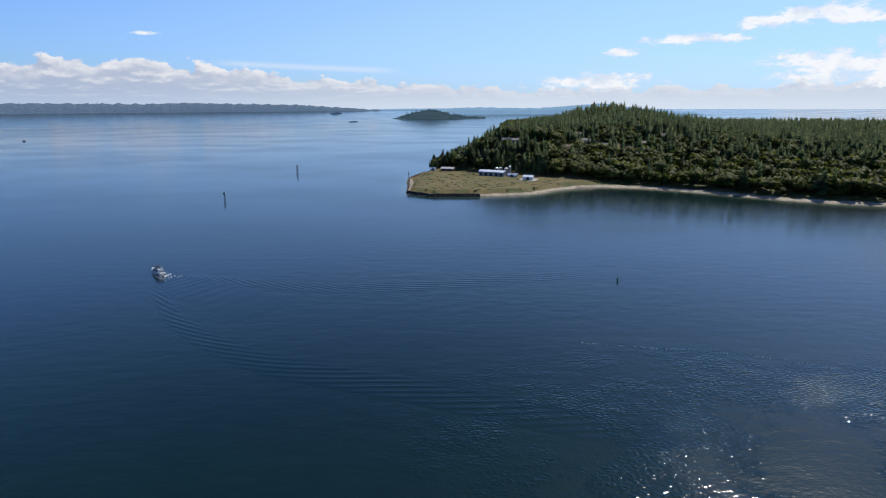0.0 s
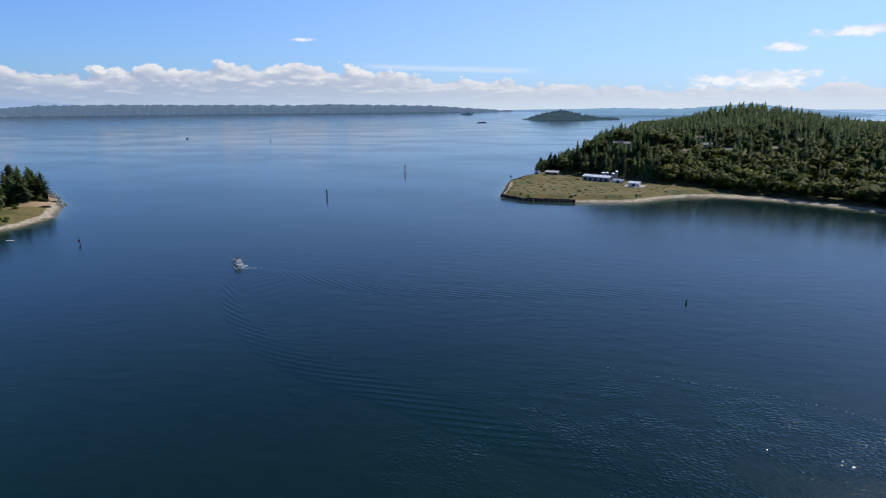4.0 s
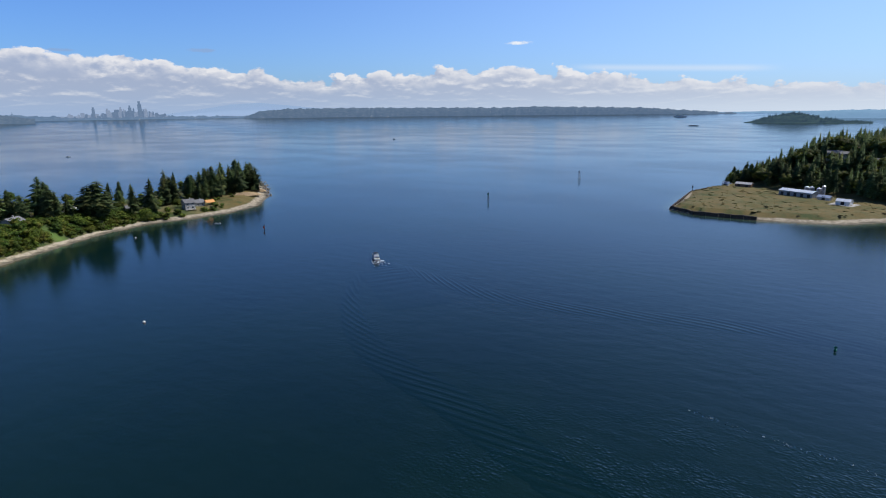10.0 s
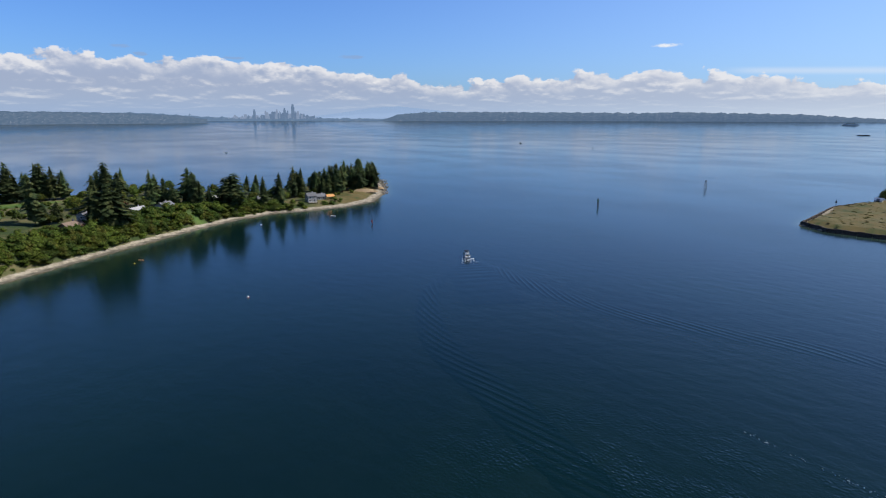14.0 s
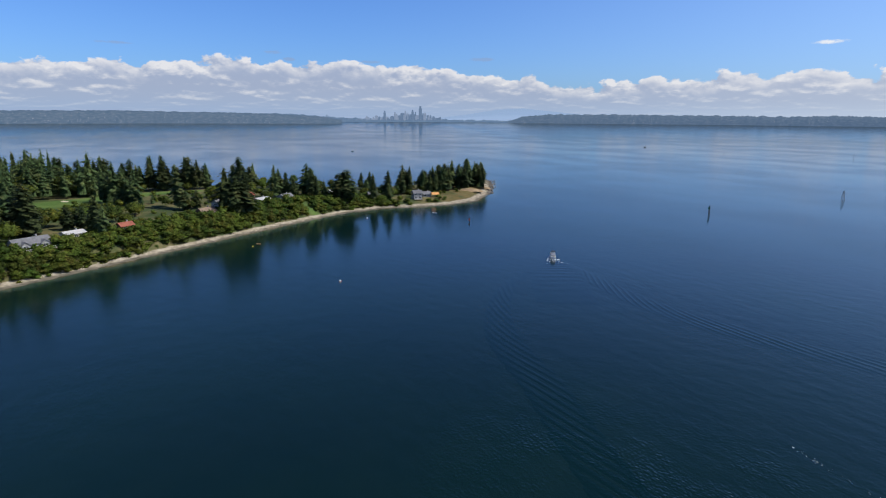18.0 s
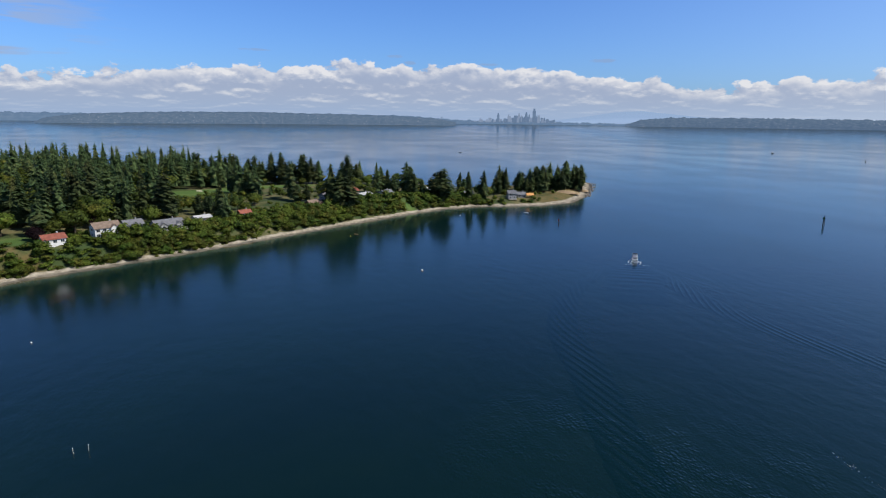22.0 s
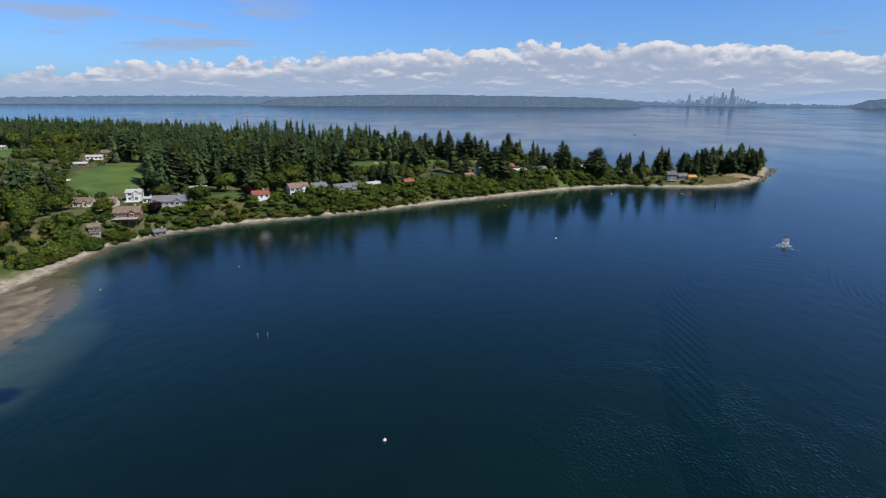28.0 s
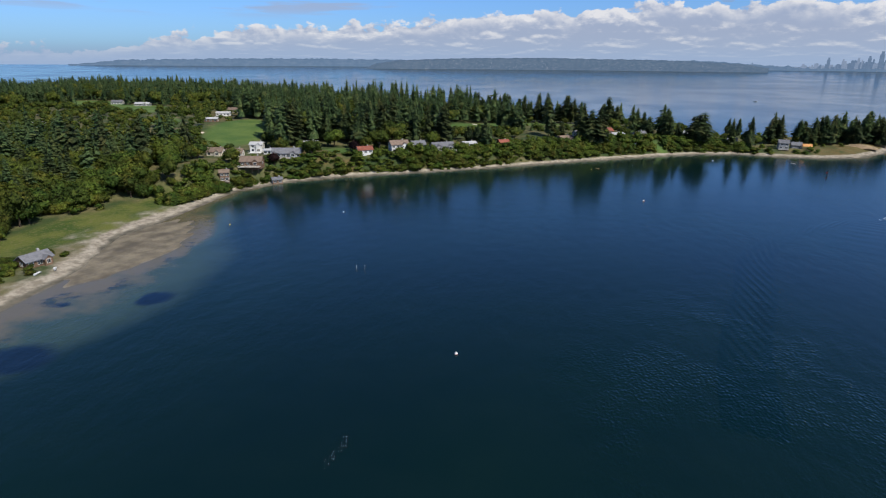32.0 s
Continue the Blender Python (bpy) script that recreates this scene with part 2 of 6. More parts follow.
def water_material(name, ripple=1.0):
    """Salt water: deep body colour, sandy where the bed is near, wind ripples in patches."""
    m = bpy.data.materials.new(name)
    m.use_nodes = True
    g = Graph(m.node_tree)
    at = g.node("NewGeometry", "Position")
    depth = g.node("Attribute", "Fac", attribute="depth")
    weed = g.noise(at, 0.045, 5.0, 0.6)
    depth = g.math("ADD", depth, g.math("MULTIPLY", g.math("SUBTRACT", 1.0, depth), g.math("MULTIPLY", g.math("SUBTRACT", g.noise(g.stretch(at, 1.6, 1, 1), 0.05, 6.0, 0.65), 0.5), 1.1)))
    bed = g.mix(g.math("MAXIMUM", g.span(weed, 0.33, 0.47), g.span(depth, 0.16, 0.06)), (0.010, 0.022, 0.024), (0.125, 0.106, 0.062))
    tint = g.mix(g.span(depth, 0.06, 0.42), bed, (0.034, 0.060, 0.044))
    deep = g.mix(g.span(g.noise(at, 0.006, 2.0), 0.3, 0.7), (0.0009, 0.0092, 0.0105), (0.0013, 0.0120, 0.0092))
    tint = g.mix(g.span(depth, 0.35, 1.0), tint, deep)
    # a bed of eelgrass off the bar
    bent = g.math("ADD", g.node("VectorMath", "Value", {0: at, 1: (23.0, -51.0, 0.0)}, op="DISTANCE"), g.math("MULTIPLY", g.math("SUBTRACT", weed, 0.5), 14.0))
    tint = g.mix(g.span(bent, 8.0, 4.5), tint, (0.003, 0.010, 0.022))
    for px, py, r0, r1 in ((66.0, -60.0, 11.0, 6.0), (33.0, -76.0, 3.0, 0.2)):
        bent = g.math("ADD", g.node("VectorMath", "Value", {0: at, 1: (px, py, 0.0)}, op="DISTANCE"), g.math("MULTIPLY", g.math("SUBTRACT", weed, 0.5), 16.0))
        tint = g.mix(g.span(bent, r0, r1), tint, (0.004, 0.012, 0.022))
    wide = g.noise(g.stretch(at, 1, 1.7, 1), 0.0045, 4.0)
    calm = g.span(wide, 0.36, 0.64, 0.72, 1.0)
    small = g.noise(g.stretch(at, 1, 1.5, 1), 0.55, 3.0, 0.6)
    mid = g.noise(g.stretch(at, 1, 1.8, 1), 0.11, 2.0, 0.5)
    off = g.node("VectorMath", "Value", {0: at, 1: (90.0, 35.0, 0.0)}, op="DISTANCE")
    tall = g.math("MULTIPLY", g.math("ADD", g.math("MULTIPLY", small, 0.22), g.math("MULTIPLY", mid, 0.6)), calm)
    # a breeze that roughens the water by the old wake
    breeze = g.span(g.node("VectorMath", "Value", {0: g.stretch(at, 1, 1.7, 1), 1: (72.0, 222.0, 0.0)}, op="DISTANCE"), 108.0, 55.0)
    breeze = g.math("MULTIPLY", breeze, g.span(g.noise(at, 0.03, 6.0, 0.72), 0.44, 0.60, 0.15, 1.0))
    chop = g.noise(g.stretch(at, 1, 1.3, 1), 1.0, 0.0, 0.5)
    tall = g.math("MULTIPLY", tall, g.span(off, 100.0, 600.0, 1.0, 0.03))
    normal = g.node("Bump", 0, {"Strength": 0.46 * ripple, "Distance": 0.55, "Height": tall, "Normal": None})
    normal = g.node("Bump", 0, {"Strength": 1.0, "Distance": 1.0, "Height": g.math("MULTIPLY", g.math("MULTIPLY", chop, breeze), 0.20), "Normal": normal})
    rough = g.math("MULTIPLY", g.math("MULTIPLY", calm, g.span(breeze, 0.0, 0.6, 0.19, 0.085)), g.span(off, 350.0, 1500.0, 1.0, 0.84))
    shader = g.node("BsdfPrincipled", 0, {"Base Color": tint, "Roughness": rough, "IOR": 1.33, "Specular IOR Level": 0.5, "Normal": normal})
    out = g.tree.nodes.new("ShaderNodeOutputMaterial")
    g.tree.links.new(shader, out.inputs[0])
    return m


def ground_material(name):
    """Beach sand low down, dry grass and earth above, mown turf where the attribute lawn says so."""
    m = bpy.data.materials.new(name)
    m.use_nodes = True
    g = Graph(m.node_tree)
    at = g.node("NewGeometry", "Position")
    xyz = g.tree.nodes.new("ShaderNodeSeparateXYZ")
    g.tree.links.new(at, xyz.inputs[0])
    z = g.math("ADD", xyz.outputs[2], g.math("MULTIPLY", g.math("SUBTRACT", g.noise(at, 0.12, 4.0), 0.5), 1.3))
    sand = g.mix(g.span(g.noise(at, 0.35, 5.0, 0.65), 0.35, 0.65), (0.23, 0.195, 0.140), (0.42, 0.365, 0.275))
    wet = g.mix(g.span(g.noise(at, 0.2, 3.0), 0.3, 0.7), (0.075, 0.068, 0.050), (0.16, 0.14, 0.10))
    shore = g.mix(g.span(z, 0.1, 0.75), wet, sand)
    grass = g.mix(g.span(g.noise(at, 0.05, 5.0, 0.6), 0.38, 0.62), (0.042, 0.066, 0.020), (0.145, 0.125, 0.056))
    grass = g.mix(g.math("MULTIPLY", g.span(g.noise(at, 0.35, 5.0, 0.7), 0.48, 0.66), 0.75), grass, (0.060, 0.070, 0.026))
    dry = g.node("Attribute", "Fac", attribute="dry")
    grass = g.mix(g.math("MULTIPLY", dry, g.span(g.noise(at, 0.09, 4.0, 0.65), 0.36, 0.62, 0.1, 0.95)), grass, (0.132, 0.096, 0.034))
    lawn = g.node("Attribute", "Fac", attribute="lawn")
    turf = g.mix(g.span(g.noise(at, 0.04, 3.0), 0.35, 0.65), (0.066, 0.120, 0.028), (0.115, 0.165, 0.040))
    grass = g.mix(lawn, grass, turf)
    sedge = g.mix(g.span(g.noise(at, 0.06, 5.0, 0.65), 0.36, 0.62), (0.048, 0.080, 0.015), (0.118, 0.130, 0.028))
    sedge = g.mix(g.math("MULTIPLY", g.span(g.noise(at, 0.5, 4.0, 0.7), 0.5, 0.66), 0.6), sedge, (0.17, 0.145, 0.07))
    grass = g.mix(g.node("Attribute", "Fac", attribute="marsh"), grass, sedge)
    col = g.mix(g.span(z, 1.25, 1.9), shore, grass)
    normal = g.node("Bump", 0, {"Strength": 0.6, "Distance": 0.5, "Height": g.noise(at, 0.7, 6.0, 0.7)})
    shader = g.node("BsdfPrincipled", 0, {"Base Color": col, "Roughness": 0.9, "Specular IOR Level": 0.15, "Normal": normal})
    out = g.tree.nodes.new("ShaderNodeOutputMaterial")
    g.tree.links.new(shader, out.inputs[0])
    return m


def haze_glow_material(name, dark, light, glow, scale=0.012):
    """Far land as a backdrop: kilometres of haze painted in as even blue emission."""
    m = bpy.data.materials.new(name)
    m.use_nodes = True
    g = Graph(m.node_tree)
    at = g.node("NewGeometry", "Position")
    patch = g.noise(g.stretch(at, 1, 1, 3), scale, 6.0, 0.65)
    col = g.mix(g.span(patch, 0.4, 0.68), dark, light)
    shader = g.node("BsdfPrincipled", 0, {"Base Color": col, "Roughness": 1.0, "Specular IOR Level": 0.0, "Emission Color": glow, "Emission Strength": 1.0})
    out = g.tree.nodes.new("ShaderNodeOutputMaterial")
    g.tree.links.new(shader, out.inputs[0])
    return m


WATER = water_material("salt_water")
WAKE = water_material("wake_water", 0.5)
GROUND = ground_material("shore_ground")
FIR = foliage("fir_needles", (0.038, 0.062, 0.025), (0.076, 0.104, 0.038), (0.120, 0.128, 0.044), through_light=0.36, gloss=0.08)
MAPLE = foliage("broad_leaves", (0.056, 0.090, 0.016), (0.122, 0.158, 0.024), (0.190, 0.185, 0.030))
SHRUB = foliage("shrub_leaves", (0.056, 0.094, 0.015), (0.122, 0.158, 0.022), (0.178, 0.168, 0.032), 0.09)
SCRUB = foliage("dry_scrub", (0.082, 0.080, 0.026), (0.135, 0.114, 0.042), (0.175, 0.132, 0.052), 0.08)
PLUM = foliage("plum_leaves", (0.020, 0.009, 0.010), (0.034, 0.013, 0.014), (0.034, 0.016, 0.012))
BARK = material("bark", (0.085, 0.062, 0.045), 0.9, bump=0.5, bump_scale=6)
FOAM = material("foam", (0.72, 0.76, 0.78), 0.7, vary=0.15, scale=1.5)
WHITE = material("white_paint", (0.66, 0.65, 0.61), 0.5, vary=0.10, scale=0.8)
CREAM = material("cream_siding", (0.56, 0.50, 0.40), 0.7, vary=0.12, scale=0.8)
GREY_WALL = material("grey_siding", (0.30, 0.30, 0.29), 0.75, vary=0.15, scale=0.8)
BROWN_WALL = material("cedar_siding", (0.17, 0.105, 0.065), 0.8, vary=0.2, scale=0.8)
ROOF_GREY = material("grey_shingle", (0.155, 0.155, 0.16), 0.85, vary=0.2, scale=0.6)
ROOF_BROWN = material("brown_shingle", (0.20, 0.145, 0.105), 0.85, vary=0.22, scale=0.6)
ROOF_RED = material("red_shingle", (0.25, 0.082, 0.052), 0.8, vary=0.2, scale=0.6)
ROOF_PALE = material("pale_roof", (0.45, 0.44, 0.42), 0.6, vary=0.12, scale=0.5)
ROOF_METAL = material("pale_metal_roof", (0.62, 0.65, 0.68), 0.4, 0.2, vary=0.08, scale=0.4)
GLASS = material("window_glass", (0.030, 0.038, 0.045), 0.06, vary=0.1, spec=0.6)
TIMBER = material("weathered_timber", (0.060, 0.048, 0.038), 0.85, vary=0.3, scale=1.2, bump=0.4)
DRIFT = material("driftwood", (0.40, 0.36, 0.30), 0.9, vary=0.3, scale=1.0)
CONCRETE = material("concrete", (0.34, 0.33, 0.31), 0.85, vary=0.2, scale=0.4)
STEEL = material("rusted_sheet_piling", (0.060, 0.045, 0.036), 0.8, vary=0.35, scale=0.5)
ROCK = material("shore_rock", (0.17, 0.155, 0.135), 0.9, vary=0.35, scale=0.8, bump=0.6)
GREEN_PAINT = material("green_paint", (0.015, 0.17, 0.085), 0.45, vary=0.1)
RED_PAINT = material("red_paint", (0.42, 0.035, 0.025), 0.45, vary=0.1)
ORANGE = material("orange_canvas", (0.62, 0.30, 0.10), 0.7, vary=0.12)
YELLOW = material("yellow_plastic", (0.62, 0.42, 0.04), 0.4, vary=0.1)
DARK = material("dark_fittings", (0.022, 0.022, 0.024), 0.5, vary=0.2)
BUNKER = material("bunker_sand", (0.62, 0.54, 0.40), 0.9, vary=0.1)
FLAT = material("wet_sand_flat", (0.165, 0.136, 0.086), 0.55, vary=0.26, scale=0.12, second=(0.240, 0.200, 0.128))
CLIFF = material("bare_sand_cliff", (0.28, 0.20, 0.115), 0.95, vary=0.25, scale=0.25, bump=0.7, bump_scale=0.8)
# third colour: haze added as glow; none of these gives off light itself
FAR_WOOD = haze_glow_material("far_shore", (0.018, 0.027, 0.026), (0.072, 0.076, 0.070), (0.074, 0.122, 0.208), 0.05)
FAR_HAZE = haze_glow_material("hazy_shore", (0.025, 0.034, 0.036), (0.050, 0.058, 0.060), (0.098, 0.165, 0.280), 0.02)
ISLE_WOOD = haze_glow_material("island_wood", (0.014, 0.028, 0.018), (0.036, 0.052, 0.030), (0.030, 0.054, 0.086), 0.05)
FAR_BLUE = haze_glow_material("farther_shore", (0.03, 0.05, 0.06), (0.06, 0.08, 0.10), (0.165, 0.290, 0.450))
PEAK = haze_glow_material("far_mountain", (0.05, 0.06, 0.08), (0.07, 0.08, 0.10), (0.300, 0.420, 0.620), 0.002)
CITY = haze_glow_material("city_tower", (0.07, 0.08, 0.09), (0.16, 0.16, 0.17), (0.190, 0.250, 0.360), 0.06)
FAR_HOUSE = haze_glow_material("far_house", (0.10, 0.10, 0.10), (0.26, 0.25, 0.24), (0.165, 0.205, 0.265), 0.05)
CITY_DARK = haze_glow_material("dark_city_tower", (0.03, 0.035, 0.04), (0.07, 0.08, 0.09), (0.125, 0.190, 0.300), 0.06)

# ---- building helpers ----
rng = np.random.default_rng(7)


def mesh_from(name, verts, faces, mat, smooth=False):
    me = bpy.data.meshes.new(name)
    me.from_pydata([tuple(v) for v in verts], [], faces)
    me.materials.append(mat)
    if smooth:
        me.shade_smooth()
    me.update()
    return me


def quick_mesh(name, verts, quads, tris, mat, smooth=False, normals=None):
    """A large mesh out of arrays of quads and triangles."""
    me = bpy.data.meshes.new(name)
    quads, tris = np.asarray(quads, np.int32).reshape(-1, 4), np.asarray(tris, np.int32).reshape(-1, 3)
    loops = np.concatenate([quads.ravel(), tris.ravel()])
    starts = np.concatenate([np.arange(len(quads)) * 4, len(quads) * 4 + np.arange(len(tris)) * 3])
    me.vertices.add(len(verts))
    me.vertices.foreach_set("co", np.asarray(verts, np.float32).ravel())
    me.loops.add(len(loops))
    me.loops.foreach_set("vertex_index", loops.astype(np.int32))
    me.polygons.add(len(starts))
    me.polygons.foreach_set("loop_start", starts.astype(np.int32))
    me.materials.append(mat)
    me.update(calc_edges=True)
    if smooth:
        me.shade_smooth()
    if normals is not None:
        me.shade_smooth()
        me.normals_split_custom_set_from_vertices(np.asarray(normals, np.float32))
    return me


def thing(name, place, label, category, group="", kind="", turn=0.0, lean=(0.0, 0.0)):
    ob = new(name)
    ob.matrix_world = pose(*place, lean[0], lean[1], turn)
    return tagged(ob, label, category, group, kind)


def part(name, bm, mat, parent, label="", smooth=False):
    me = bpy.data.meshes.new(name)
    bm.normal_update()
    bm.to_mesh(me)
    bm.free()
    me.materials.append(mat)
    if smooth:
        me.shade_smooth()
    ob = new(name, me)
    ob.parent = parent
    if label:
        ob["label"] = label
    return ob


def box(bm, x0, x1, y0, y1, z0, z1):
    v = [bm.verts.new((x, y, z)) for z in (z0, z1) for y in (y0, y1) for x in (x0, x1)]
    for f in ((0, 2, 3, 1), (4, 5, 7, 6), (0, 1, 5, 4), (2, 6, 7, 3), (0, 4, 6, 2), (1, 3, 7, 5)):
        bm.faces.new([v[i] for i in f])


def boxes(*some):
    bm = bmesh.new()
    for b in some:
        box(bm, *b)
    return bm


def prism(bm, outline, z0, z1):
    """An upright prism over a counter-clockwise outline."""
    low, high = [bm.verts.new((x, y, z0)) for x, y in outline], [bm.verts.new((x, y, z1)) for x, y in outline]
    n = len(outline)
    bm.faces.new(low[::-1])
    bm.faces.new(high)
    for i in range(n):
        bm.faces.new((low[i], low[(i + 1) % n], high[(i + 1) % n], high[i]))


def rod(bm, a, b, r0, r1, sides=8):
    a, b = Vector(a), Vector(b)
    turn = (b - a).to_track_quat("Z", "Y")
    rings = []
    for p, r in ((a, r0), (b, r1)):
        rings.append([bm.verts.new(p + turn @ Vector((r * math.cos(t), r * math.sin(t), 0))) for t in (2 * math.pi * k / sides for k in range(sides))])
    for k in range(sides):
        bm.faces.new((rings[0][k], rings[0][(k + 1) % sides], rings[1][(k + 1) % sides], rings[1][k]))
    bm.faces.new(rings[0][::-1])
    bm.faces.new(rings[1])


def ball(bm, place, radius, squash=1.0, sub=2):
    m = Matrix.Translation(place) @ Matrix.Diagonal((radius, radius, radius * squash, 1))
    bmesh.ops.create_icosphere(bm, subdivisions=sub, radius=1, matrix=m)


# ---- the plan ----
# water's edge of the wooded spit, from the cottage beach out to the point and back along the open sound
SPIT = [(420, -420), (260, -230), (150, -130), (90, -96), (42, -92), (12, -93), (-10, -98), (-36, -110), (-62, -108), (-85, -107), (-136, -105), (-166, -88),
        (-194, -55), (-210, -22), (-230, 12), (-253, 48), (-285, 98), (-318, 150), (-348, 205), (-358, 245), (-350, 280), (-349, 312), (-358, 345), (-398, 388),
        (-450, 425), (-505, 460), (-530, 462), (-540, 430), (-520, 380), (-497, 330), (-500, 250), (-515, 170), (-545, 90), (-600, 0), (-690, -110), (-830, -260),
        (-1030, -440), (-1300, -700), (-1300, -1300), (420, -1300)]
# water's edge of the steep wooded shore across the entrance
HEAD = [(-49, 516), (-28, 500), (16, 500), (44, 503), (68, 511), (92, 537), (115, 553), (140, 551), (165, 546), (197, 530), (234, 501), (267, 475), (302, 458),
        (330, 450), (400, 436), (520, 430), (760, 470), (1300, 700), (1900, 1500), (1900, 3000), (260, 3000), (150, 2200), (75, 1400), (40, 1050), (8, 840), (-26, 715), (-44, 670), (-56, 620)]
# foot of the hill on that shore
FOOT = [(-26, 705), (5, 664), (50, 636), (92, 610), (126, 588), (165, 570), (200, 550), (237, 521), (271, 494), (306, 477), (332, 469), (400, 455), (520, 450), (760, 490),
        (1300, 730), (1880, 1530), (1880, 2980), (280, 2980), (168, 2200), (92, 1400), (56, 1050), (22, 840)]


def inside(poly, x, y):
    """Distance to the polygon's edge, positive within."""
    x, y = np.asarray(x, float), np.asarray(y, float)
    best, odd = np.full(x.shape, 1e12), np.zeros(x.shape, bool)
    for (ax, ay), (bx, by) in zip(poly, poly[1:] + poly[:1]):
        dx, dy = bx - ax, by - ay
        s = np.clip(((x - ax) * dx + (y - ay) * dy) / (dx * dx + dy * dy), 0, 1)
        best = np.minimum(best, (x - ax - s * dx) ** 2 + (y - ay - s * dy) ** 2)
        if dy:
            odd ^= ((ay > y) != (by > y)) & (x < (y - ay) * dx / dy + ax)
    return np.where(odd, 1, -1) * np.sqrt(best)


def step(v, a, b):
    s = np.clip((v - a) / (b - a), 0, 1)
    return s * s * (3 - 2 * s)


def waves(x, y, size, seed=0.0):
    """Smooth rolling variation, about -1 to 1."""
    return (np.sin(x / size + seed) * np.cos(y / size * 1.1 + 2 * seed) + np.sin((x + 1.7 * y) / size * 0.61 + 3 + seed) + np.sin((y - 0.6 * x) / size * 1.9 + seed) * 0.5) / 2.5


def oval(x, y, cx, cy, rx, ry, turn):
    c, s = math.cos(radians(turn)), math.sin(radians(turn))
    u, v = (x - cx) * c + (y - cy) * s, -(x - cx) * s + (y - cy) * c
    return (u / rx) ** 2 + (v / ry) ** 2


# open turf: centre, half axes, turn
LAWNS = [(-292, -186, 72, 26, 20), (-425, 30, 66, 20, 128), (-455, 75, 40, 16, 100), (-500, -430, 120, 34, 42), (-585, -570, 110, 40, 48), (-330, -285, 40, 18, 40), (-372, -40, 14, 9, 30), (-228, -70, 15, 10, 50), (24, -124, 20, 13, 10), (-345, 178, 10, 5, 60), (-372, -41, 6, 5, 0)]
BAR = (-26, -93, 43, 17, 8)  # the tidal flat
MARSH = (-52, -131, 66, 19, -8)


def spit_height(x, y):
    d = inside(SPIT, x, y)
    tip, marsh = step(y, 190, 275), step(x, -122, -88)
    top = 12.5 * (1 - tip) + 4.5 * tip
    top = top * (1 - marsh) + 14.0 * marsh
    top = top - 5.0 * step(-x, 420, 620) - 3.0 * step(-y, 300, 600)
    b0, b1 = 6 + 34 * marsh + 2 * tip, 18 + 97 * marsh + 4 * tip
    z = np.where(d < 0, np.maximum(d * 0.06, -5), 1.7 * step(d, 0, 11 - 2.5 * marsh)) + 0.5 * marsh * step(d, 12, 30)
    z = z + (top - 1.7) * step(d, b0, b1) + 2.5 * step(d, 60, 200) * (1 - tip) + 5.0 * step(d, 90, 210) * step(-y, -10, 60)
    return z + np.where(d > 12, waves(x, y, 23) * 0.35 * step(d, 12, 60), 0)


def head_height(x, y):
    d, h = inside(HEAD, x, y), inside(FOOT, x, y)
    flat = (np.asarray(x) < 128) & (np.asarray(y) < 700)
    z = np.where(d < 0, np.maximum(d * 0.08, -5), np.where(flat, 0, 1.6 * step(d, 0, 11) + 1.4 * step(d, 11, 24)))
    strand = 3.0 + 6.0 * step(x, 8, 30)
    z = z + np.where(flat & (d > 0), 1.6 * step(d, 0, strand) + 2.6 * step(d, strand - 0.5, strand + 2), 0)
    low = step(x, 180, 420)
    steep = 150 - 78 * (1 - step(x, 60, 190))
    hill = (33 - 9 * low) * step(h, -4, steep) + 26 * step(h, 100, 360) * (1 - low) + 12 * step(h, 500, 1500) * step(x, 60, 200) * (1 - low)
    hill = hill + 20 * np.exp(-(((x - 255) / 110) ** 2 + ((y - 1040) / 170) ** 2))
    hill = hill * (1 - 0.62 * step(y, 1250, 1650))
    return z + np.where(h > -4, hill + waves(x, y, 90, 1.0) * 3.5 * step(h, 40, 200), 0)


def sheet(name, height, x0, x1, y0, y1, size, poly, far=None):
    xs, ys = np.arange(x0, x1 + 0.1, size), np.arange(y0, y1 + 0.1, size)
    gx, gy = np.meshgrid(xs, ys)
    gz = height(gx, gy)
    near = inside(poly, gx, gy) > -45
    n, m = gx.shape
    idx = np.arange(n * m).reshape(n, m)
    quads = np.stack([idx[:-1, :-1], idx[:-1, 1:], idx[1:, 1:], idx[1:, :-1]], -1).reshape(-1, 4)
    keep = near.ravel()[quads].any(1)
    me = quick_mesh(name, np.stack([gx.ravel(), gy.ravel(), gz.ravel()], 1), quads[keep], [], GROUND, True)
    lawn, dry = np.zeros(gx.shape), np.zeros(gx.shape)
    for cx, cy, rx, ry, turn in LAWNS:
        lawn = np.maximum(lawn, 1 - step(oval(gx, gy, cx, cy, rx, ry, turn), 0.8, 1.15))
    dry = np.maximum(dry, ((gx < 128) & (gx > -80) & (gy > 480) & (gy < 700)) * 0.85)
    dry = np.maximum(dry, step(gy, 285, 330) * (gx < -300))
    dry = np.maximum(dry, (1 - step(oval(gx, gy, -205, -72, 34, 15, 50), 0.7, 1.2)) * 0.9)
    dry = np.maximum(dry, (1 - step(oval(gx, gy, -395, -250, 75, 22, 35), 0.7, 1.2)) * 0.8)
    wet = 1 - step(oval(gx, gy, *MARSH), 0.8, 1.15)
    for key, values in (("lawn", lawn), ("dry", dry), ("marsh", wet)):
        me.attributes.new(key, "FLOAT", "POINT").data.foreach_set("value", values.ravel().astype(np.float32))
    return tagged(new(name, me), kind="structure")


tagged(sheet("ground_spit", spit_height, -1300, 420, -1150, 500, 6.0, SPIT), "sand beach and vegetated bluff of the wooded spit", "ground")
